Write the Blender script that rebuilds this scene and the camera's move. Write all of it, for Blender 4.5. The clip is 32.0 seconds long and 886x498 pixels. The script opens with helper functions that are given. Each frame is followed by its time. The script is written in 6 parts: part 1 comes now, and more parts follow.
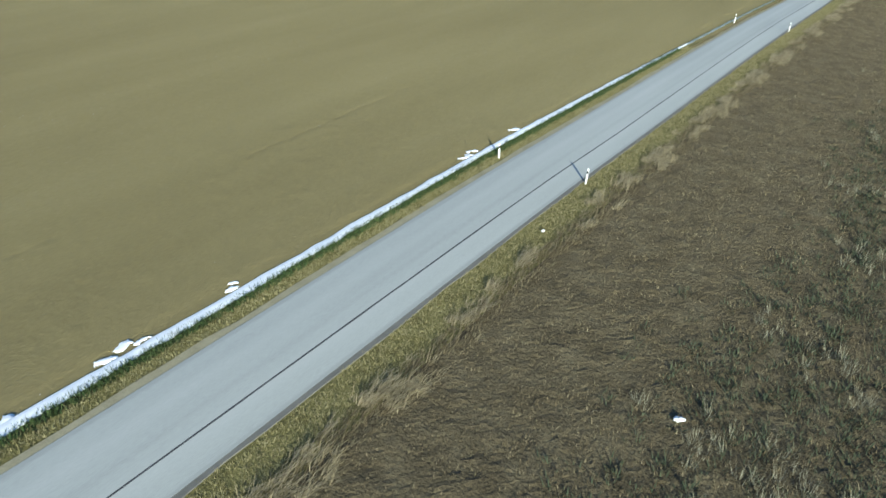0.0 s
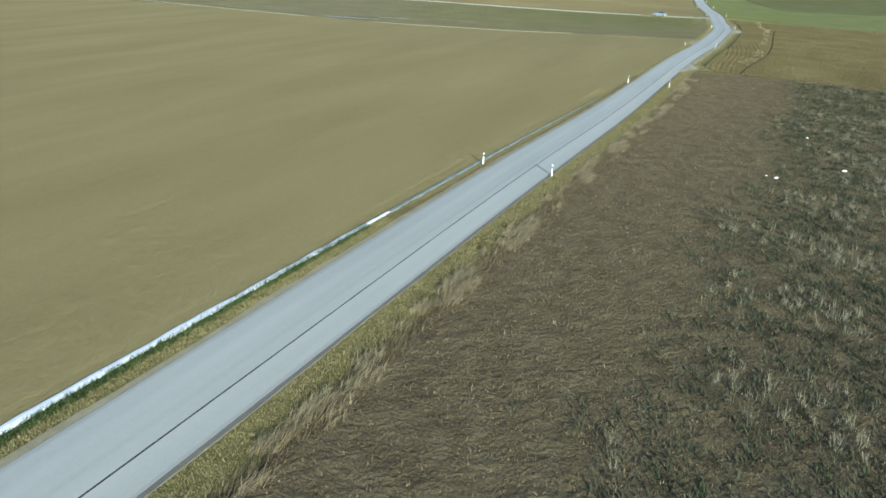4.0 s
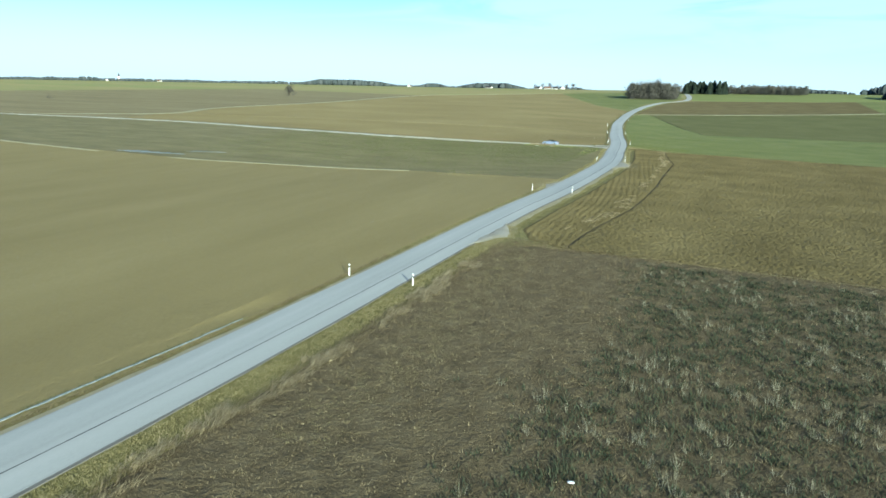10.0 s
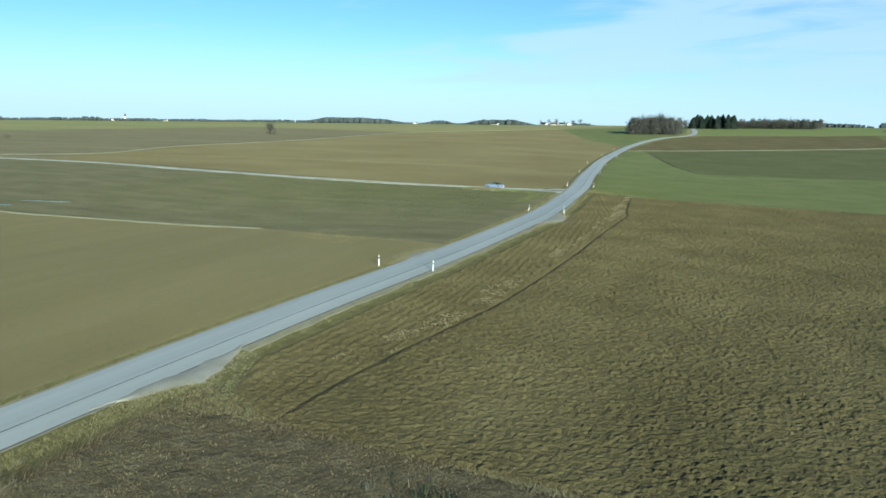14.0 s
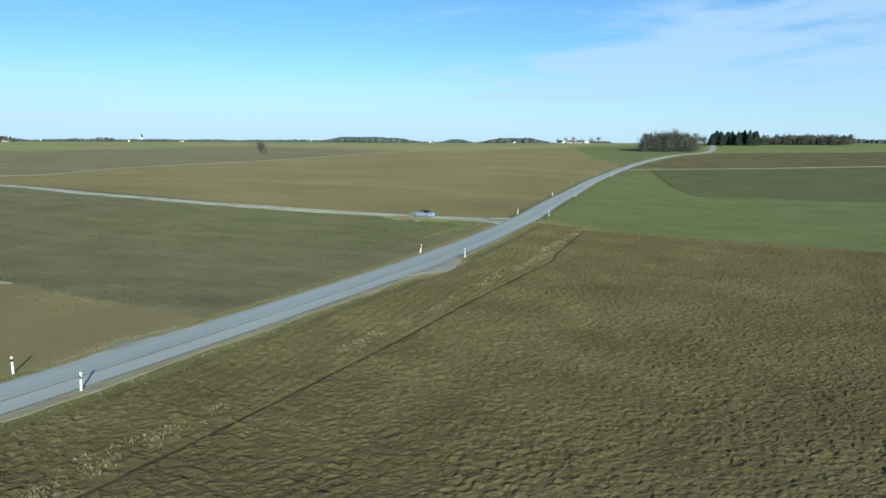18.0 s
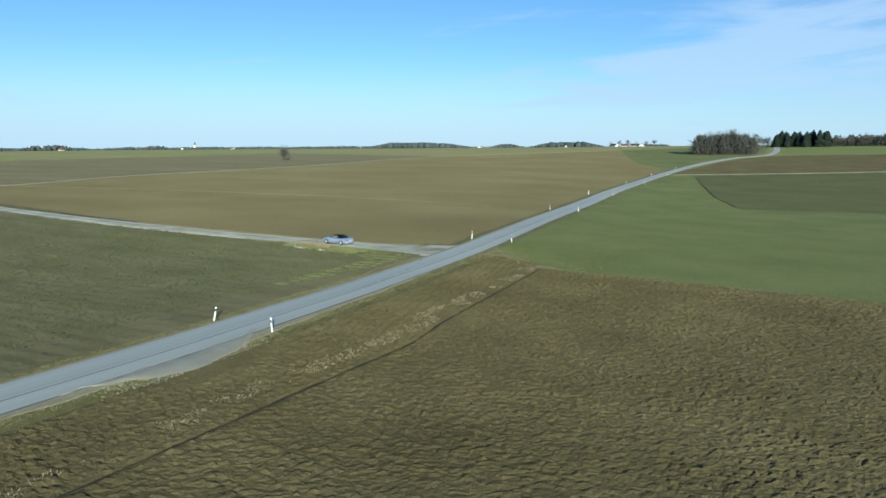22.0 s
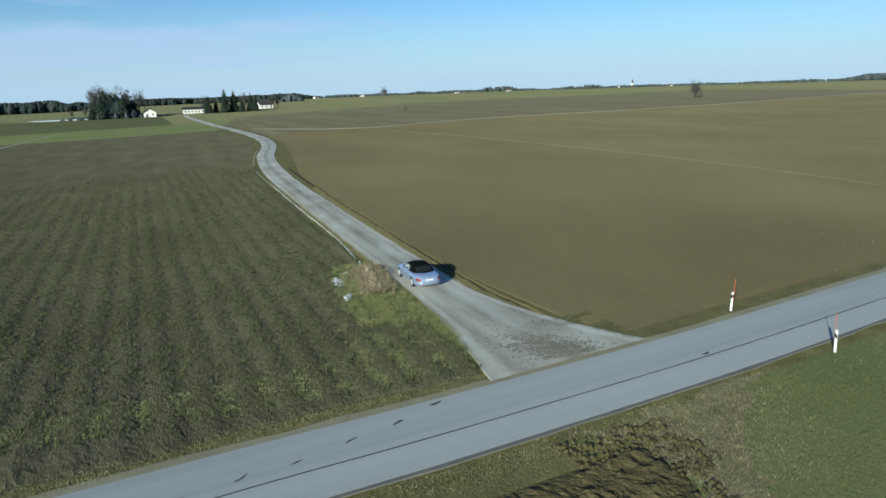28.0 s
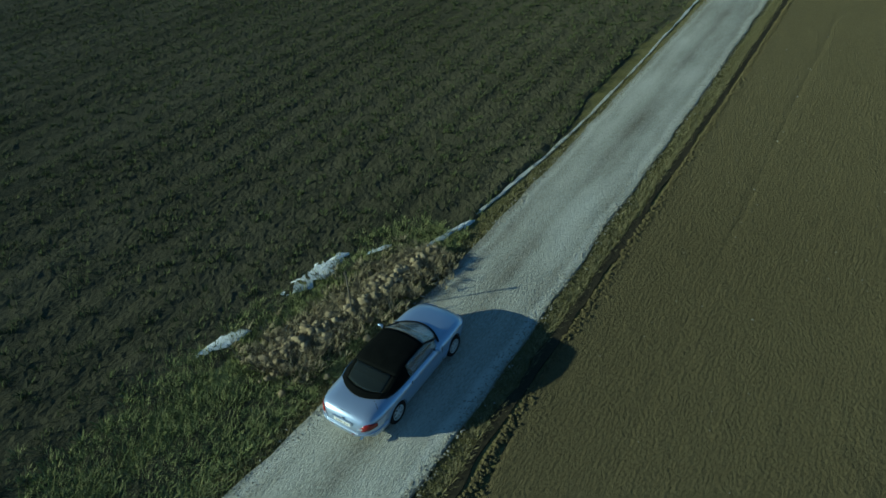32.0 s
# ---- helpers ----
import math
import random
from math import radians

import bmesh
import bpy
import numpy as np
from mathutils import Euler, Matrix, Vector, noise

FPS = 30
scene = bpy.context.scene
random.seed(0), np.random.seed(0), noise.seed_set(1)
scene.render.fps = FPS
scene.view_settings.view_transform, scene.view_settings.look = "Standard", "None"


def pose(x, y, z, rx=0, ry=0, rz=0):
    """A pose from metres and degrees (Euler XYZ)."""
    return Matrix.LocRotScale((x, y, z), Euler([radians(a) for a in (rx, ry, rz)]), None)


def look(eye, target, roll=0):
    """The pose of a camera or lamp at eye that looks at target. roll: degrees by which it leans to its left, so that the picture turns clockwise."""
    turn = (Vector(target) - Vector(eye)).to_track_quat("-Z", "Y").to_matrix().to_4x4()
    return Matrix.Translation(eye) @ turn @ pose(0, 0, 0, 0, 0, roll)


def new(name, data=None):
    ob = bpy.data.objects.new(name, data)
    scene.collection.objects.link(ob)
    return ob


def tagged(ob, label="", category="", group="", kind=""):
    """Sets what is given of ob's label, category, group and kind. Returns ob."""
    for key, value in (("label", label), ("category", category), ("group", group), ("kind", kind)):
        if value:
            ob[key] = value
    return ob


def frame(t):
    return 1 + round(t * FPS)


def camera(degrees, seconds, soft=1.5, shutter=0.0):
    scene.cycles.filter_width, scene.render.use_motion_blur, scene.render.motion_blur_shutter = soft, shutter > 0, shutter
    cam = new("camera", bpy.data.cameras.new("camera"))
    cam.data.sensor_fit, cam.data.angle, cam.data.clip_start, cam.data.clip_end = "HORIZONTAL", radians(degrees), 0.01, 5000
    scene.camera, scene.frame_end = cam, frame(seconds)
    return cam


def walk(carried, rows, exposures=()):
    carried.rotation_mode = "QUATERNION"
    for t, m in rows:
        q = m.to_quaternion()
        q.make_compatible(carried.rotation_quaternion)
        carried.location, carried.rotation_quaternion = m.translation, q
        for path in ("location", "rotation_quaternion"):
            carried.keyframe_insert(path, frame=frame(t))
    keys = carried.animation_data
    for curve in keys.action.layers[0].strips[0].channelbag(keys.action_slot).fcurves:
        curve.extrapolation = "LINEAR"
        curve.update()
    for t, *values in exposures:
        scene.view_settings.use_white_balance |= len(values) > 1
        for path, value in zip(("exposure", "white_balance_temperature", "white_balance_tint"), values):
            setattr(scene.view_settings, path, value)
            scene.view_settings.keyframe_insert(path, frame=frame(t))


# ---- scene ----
cam = camera(67.1, 32.0, soft=1.6)
PATH = [
    (0, (13.762, -36.082, 17.742), (12.809, -34.662, 16.705), 2.0),
    (0.5, (13.835, -31.308, 17.729), (12.902, -29.862, 16.71), 2.0),
    (1, (13.729, -26.621, 17.639), (12.83, -25.139, 16.642), 2.3),
    (1.5, (13.871, -21.98, 17.482), (13.008, -20.457, 16.514), 2.3),
    (2, (14.061, -17.326, 17.331), (13.229, -15.769, 16.392), 2.3),
    (2.5, (14.432, -12.699, 17.077), (13.618, -11.113, 16.17), 2.3),
    (3, (14.889, -8.378, 17.118), (14.093, -6.765, 16.243), 2.1),
    (3.5, (15.292, -4.021, 17.069), (14.517, -2.382, 16.225), 2.2),
    (4, (15.932, 0.633, 16.944), (15.17, 2.295, 16.133), 2.1),
    (4.5, (16.535, 5.26, 16.817), (15.78, 6.942, 16.042), 2.0),
    (6.5, (19.641, 24.185, 16.829), (18.896, 25.92, 16.171), 2.0),
    (7, (20.688, 29.248, 16.662), (19.939, 30.992, 16.032), 2.1),
    (7.5, (21.577, 33.642, 16.869), (20.829, 35.396, 16.265), 1.9),
    (8, (22.541, 38.345, 16.772), (21.799, 40.111, 16.195), 1.8),
    (8.5, (23.427, 42.704, 16.595), (22.686, 44.478, 16.043), 1.7),
    (9, (24.338, 46.942, 16.432), (23.588, 48.72, 15.906), 1.7),
    (9.5, (25.19, 51.897, 16.316), (24.441, 53.681, 15.81), 1.6),
    (10, (26.052, 57.258, 16.123), (25.303, 59.048, 15.639), 1.6),
    (10.5, (26.941, 62.24, 15.941), (26.182, 64.03, 15.474), 1.5),
    (11, (27.768, 67.414, 15.874), (26.997, 69.203, 15.422), 1.4),
    (11.5, (28.552, 72.68, 15.632), (27.78, 74.472, 15.196), 1.4),
    (12, (29.327, 77.903, 15.523), (28.551, 79.697, 15.1), 1.3),
    (12.5, (30.027, 83.091, 15.377), (29.231, 84.879, 14.965), 1.2),
    (13, (30.4, 88.369, 15.157), (29.597, 90.156, 14.756), 1.1),
    (13.5, (31.727, 92.708, 15.202), (30.934, 94.502, 14.813), 1.1),
    (14, (32.698, 97.002, 15.273), (31.889, 98.791, 14.893), 1.1),
    (14.5, (33.452, 101.09, 15.143), (32.613, 102.867, 14.77), 1.0),
    (16.5, (35.548, 121.009, 14.436), (34.684, 122.78, 14.092), 0.7),
    (17, (36.81, 125.06, 14.314), (35.946, 126.832, 13.978), 0.8),
    (17.5, (37.743, 128.886, 14.395), (36.877, 130.659, 14.065), 0.9),
    (18, (38.407, 132.52, 14.423), (37.521, 134.284, 14.097), 0.7),
    (18.5, (38.766, 136.441, 14.375), (37.863, 138.196, 14.053), 0.6),
    (19, (39.132, 140.851, 14.344), (38.225, 142.605, 14.026), 0.6),
    (19.5, (39.459, 145.695, 14.264), (38.537, 147.441, 13.949), 0.5),
    (20, (39.815, 150.498, 14.19), (38.867, 152.23, 13.876), 0.5),
    (20.5, (39.964, 155.284, 14.08), (38.997, 157.006, 13.766), 0.4),
    (21, (39.988, 160.18, 13.954), (39.005, 161.894, 13.641), 0.3),
    (21.5, (39.963, 165.19, 13.868), (38.954, 166.888, 13.554), 0.2),
    (22, (39.807, 170.218, 13.68), (38.767, 171.898, 13.369), 0.1),
    (22.5, (39.744, 175.172, 13.686), (38.666, 176.827, 13.373), 0.0),
    (23, (39.597, 180.175, 13.58), (38.466, 181.794, 13.266), -0.0),
    (23.5, (38.93, 185.041, 13.444), (37.719, 186.601, 13.126), -0.3),
    (24, (37.814, 189.792, 13.357), (36.529, 191.29, 13.03), -0.4),
    (24.5, (36.632, 194.42, 13.207), (35.287, 195.862, 12.869), -0.6),
    (26.5, (28.631, 212.855, 12.579), (26.992, 213.93, 12.184), -1.1),
    (27, (26.238, 216.931, 12.641), (24.539, 217.899, 12.222), -1.1),
    (27.5, (23.458, 221.003, 12.584), (21.69, 221.826, 12.14), -1.4),
    (28, (20.386, 224.762, 12.483), (18.573, 225.461, 12.011), -1.5),
    (28.5, (17.188, 228.348, 12.466), (15.343, 228.929, 11.957), -1.6),
    (29, (13.703, 231.643, 12.39), (11.829, 232.069, 11.839), -1.9),
    (29.5, (10.376, 234.558, 12.385), (8.488, 234.837, 11.788), -2.0),
    (30, (6.6, 237.262, 12.483), (4.717, 237.394, 11.82), -1.9),
    (30.5, (2.527, 239.592, 12.59), (0.673, 239.519, 11.843), -1.9),
    (31, (-1.779, 241.768, 12.799), (-3.56, 241.482, 11.935), -2.2),
    (31.5, (-5.956, 243.813, 13.081), (-7.588, 243.259, 12.066), -2.3),
    (32, (-9.702, 245.528, 13.223), (-11.031, 244.644, 12.018), -2.5),
]
walk(cam, [(t, look(eye, target, roll)) for t, eye, target, roll in PATH],
     exposures=[(0.0, 1.08, 6250, -3), (5.0, 1.12, 6250, -5), (9.0, 1.17, 6200, -10), (13.0, 0.87, 6100, -12), (16.5, 0.66, 6050, -8), (24.0, 0.55, 6050, -6), (28.0, 0.38, 6050, -4), (30.0, 0.1, 6050, -9), (31.0, -0.12, 5950, -19), (32.0, -0.24, 5850, -25)])

# ---- light: low winter sun behind the camera's shoulder, thin cirrus ----
SUN_EL, SUN_DIR = radians(17.0), Vector((0.68, -0.73, 0.0)).normalized()
world = bpy.data.worlds.new("winter_sky")
scene.world = world
world.use_nodes = True
wn, wl = world.node_tree.nodes, world.node_tree.links
wn.clear()
sky = wn.new("ShaderNodeTexSky")
sky.sky_type, sky.sun_disc = "NISHITA", False
sky.sun_elevation, sky.sun_rotation = SUN_EL, math.atan2(SUN_DIR.x, SUN_DIR.y)
sky.air_density, sky.dust_density, sky.ozone_density = 1.0, 0.1, 3.0
wco = wn.new("ShaderNodeTexCoord")
wsep = wn.new("ShaderNodeSeparateXYZ")
wl.new(wco.outputs["Generated"], wsep.inputs["Vector"])


def wmath(op, a, b=0.0):
    n = wn.new("ShaderNodeMath")
    n.operation = op
    for k, v in enumerate((a, b)):
        if isinstance(v, (int, float)):
            n.inputs[k].default_value = v
        else:
            wl.new(v, n.inputs[k])
    return n.outputs["Value"]


def wstep(src, lo, hi, t0=0.0, t1=1.0):
    n = wn.new("ShaderNodeMapRange")
    n.interpolation_type = "SMOOTHSTEP"
    for k, v in (("From Min", lo), ("From Max", hi), ("To Min", t0), ("To Max", t1)):
        n.inputs[k].default_value = v
    wl.new(src, n.inputs["Value"])
    return n.outputs["Result"]


def wmix(kind, fac, c1, c2):
    n = wn.new("ShaderNodeMixRGB")
    n.blend_type = kind
    for k, v in (("Fac", fac), ("Color1", c1), ("Color2", c2)):
        if isinstance(v, (int, float)):
            n.inputs[k].default_value = v
        elif isinstance(v, tuple):
            n.inputs[k].default_value = (*v, 1)
        else:
            wl.new(v, n.inputs[k])
    return n.outputs["Color"]


# bearing to the left of +y in radians, and height as a sine
bearing = wmath("ARCTAN2", wmath("MULTIPLY", wsep.outputs["X"], -1.0), wsep.outputs["Y"])
upward = wsep.outputs["Z"]
wvec = wn.new("ShaderNodeCombineXYZ")
wl.new(wmath("ADD", wmath("MULTIPLY", bearing, 4.6), wmath("MULTIPLY", upward, 7.0)), wvec.inputs["X"])
wl.new(wmath("MULTIPLY", upward, 26.0), wvec.inputs["Y"])
cn = wn.new("ShaderNodeTexNoise")
cn.inputs["Scale"].default_value, cn.inputs["Detail"].default_value, cn.inputs["Roughness"].default_value = 1.0, 8.0, 0.56
cn.inputs["Distortion"].default_value = 0.5
wl.new(wvec.outputs["Vector"], cn.inputs["Vector"])
bank_a = wmath("MULTIPLY", wmath("MULTIPLY", wstep(bearing, 0.60, 0.22), wstep(bearing, -1.9, -0.5)),
               wmath("MULTIPLY", wstep(upward, 0.015, 0.075), wstep(wmath("ADD", upward, wmath("MULTIPLY", bearing, 0.16)), 0.245, 0.16)))
bank_b = wmath("MULTIPLY", wmath("MULTIPLY", wstep(bearing, 1.17, 1.50), wstep(bearing, 2.6, 1.9)),
               wmath("MULTIPLY", wstep(upward, 0.025, 0.045), wstep(upward, 0.105, 0.07)))
banks = wmath("ADD", wmath("MULTIPLY", bank_a, 0.31), wmath("MULTIPLY", bank_b, 0.33))
veil = wstep(wmath("ADD", cn.outputs["Fac"], banks), 0.56, 0.86, 0.0, 0.72)
clear_sky = wmix("MULTIPLY", 1.0, sky.outputs["Color"], (0.73, 0.88, 1.16))
hazed = wmix("MIX", wstep(upward, -0.02, 0.135, 0.88, 0.0), clear_sky, (4.8, 6.1, 8.2))
bg = wn.new("ShaderNodeBackground")
bg.inputs["Strength"].default_value = 0.082
wl.new(wmix("MIX", veil, hazed, (4.7, 5.8, 8.2)), bg.inputs["Color"])
wout = wn.new("ShaderNodeOutputWorld")
wl.new(bg.outputs["Background"], wout.inputs["Surface"])

sun_data = bpy.data.lights.new("sun", "SUN")
sun_data.energy, sun_data.angle, sun_data.color = 5.0, radians(0.55), (1.0, 0.94, 0.83)
sun = new("sun", sun_data)
sun_from = Vector((SUN_DIR.x * math.cos(SUN_EL), SUN_DIR.y * math.cos(SUN_EL), math.sin(SUN_EL)))
sun.matrix_world = look(sun_from * 100, (0, 0, 0))


# ---- materials ----
def material(name, colours, scale=4.0, fine=40.0, rough=0.9, bump=0.4, bump_scale=None, dist=0.03, metal=0.0,
             stretch=(1, 1, 1), turn=0.0, island=0.0, per_object=0.0, coat=0.0, spec=0.06, lanes=(), matte=None):
    """Two scales of noise through a colour ramp, with bump; island varies it piece by piece."""
    m = bpy.data.materials.new(name)
    m.use_nodes = True
    nt = m.node_tree
    bs = nt.nodes["Principled BSDF"]
    co = nt.nodes.new("ShaderNodeTexCoord")
    mp = nt.nodes.new("ShaderNodeMapping")
    mp.inputs["Scale"].default_value = stretch
    mp.inputs["Rotation"].default_value = (0, 0, turn)
    nt.links.new(co.outputs["Object"], mp.inputs["Vector"])

    def noise_node(s, detail, rough_):
        n = nt.nodes.new("ShaderNodeTexNoise")
        n.inputs["Scale"].default_value, n.inputs["Detail"].default_value, n.inputs["Roughness"].default_value = s, detail, rough_
        nt.links.new(mp.outputs["Vector"], n.inputs["Vector"])
        return n

    a, b = noise_node(1.0 / scale, 5, 0.6), noise_node(fine, 4, 0.7)
    mx = nt.nodes.new("ShaderNodeMixRGB")
    mx.inputs["Fac"].default_value = 0.5
    nt.links.new(a.outputs["Fac"], mx.inputs["Color1"])
    nt.links.new(b.outputs["Fac"], mx.inputs["Color2"])
    value = mx.outputs["Color"]
    if island or per_object:
        src = nt.nodes.new("ShaderNodeNewGeometry" if island else "ShaderNodeObjectInfo")
        mi = nt.nodes.new("ShaderNodeMixRGB")
        mi.inputs["Fac"].default_value = island or per_object
        nt.links.new(value, mi.inputs["Color1"])
        nt.links.new(src.outputs["Random Per Island" if island else "Random"], mi.inputs["Color2"])
        value = mi.outputs["Color"]
    if lanes:
        at = nt.nodes.new("ShaderNodeAttribute")
        at.attribute_name = "across"
        wob = nt.nodes.new("ShaderNodeMath")
        wob.operation = "MULTIPLY_ADD"
        wob.inputs[1].default_value = 0.5
        nt.links.new(a.outputs["Fac"], wob.inputs[0])
        nt.links.new(at.outputs["Fac"], wob.inputs[2])
        for o, w, gain in lanes:
            d = nt.nodes.new("ShaderNodeMath")
            d.operation = "SUBTRACT"
            d.inputs[1].default_value = o + 0.25
            nt.links.new(wob.outputs["Value"], d.inputs[0])
            ab = nt.nodes.new("ShaderNodeMath")
            ab.operation = "ABSOLUTE"
            nt.links.new(d.outputs["Value"], ab.inputs[0])
            mr = nt.nodes.new("ShaderNodeMapRange")
            mr.interpolation_type = "SMOOTHSTEP"
            for k, v in (("From Min", 0.0), ("From Max", w), ("To Min", gain), ("To Max", 0.0)):
                mr.inputs[k].default_value = v
            nt.links.new(ab.outputs["Value"], mr.inputs["Value"])
            ad = nt.nodes.new("ShaderNodeMath")
            ad.operation = "ADD"
            nt.links.new(value, ad.inputs[0])
            nt.links.new(mr.outputs["Result"], ad.inputs[1])
            value = ad.outputs["Value"]
    ramp = nt.nodes.new("ShaderNodeValToRGB")
    els = ramp.color_ramp.elements
    lo, hi = (0.05, 0.95) if (island or per_object) else (0.3, 0.7)
    for i, c in enumerate(colours):
        pos = lo + (hi - lo) * i / max(1, len(colours) - 1)
        e = els[i] if i < 2 else els.new(pos)
        e.position, e.color = pos, (*c, 1)
    nt.links.new(value, ramp.inputs["Fac"])
    nt.links.new(ramp.outputs["Color"], bs.inputs["Base Color"])
    bs.inputs["Roughness"].default_value, bs.inputs["Metallic"].default_value = rough, metal
    bs.inputs["Specular IOR Level"].default_value = spec
    # loose soil, grass and stone throw light back towards the sun
    bs.inputs["Diffuse Roughness"].default_value = 0.0 if matte is None else matte
    bs.inputs["Coat Weight"].default_value = coat
    bs.inputs["Coat Roughness"].default_value = 0.04
    if bump:
        bn = nt.nodes.new("ShaderNodeBump")
        bn.inputs["Strength"].default_value, bn.inputs["Distance"].default_value = bump, dist
        src = noise_node(bump_scale, 5, 0.65) if bump_scale else b
        nt.links.new(src.outputs["Fac"], bn.inputs["Height"])
        nt.links.new(bn.outputs["Normal"], bs.inputs["Normal"])
    return m


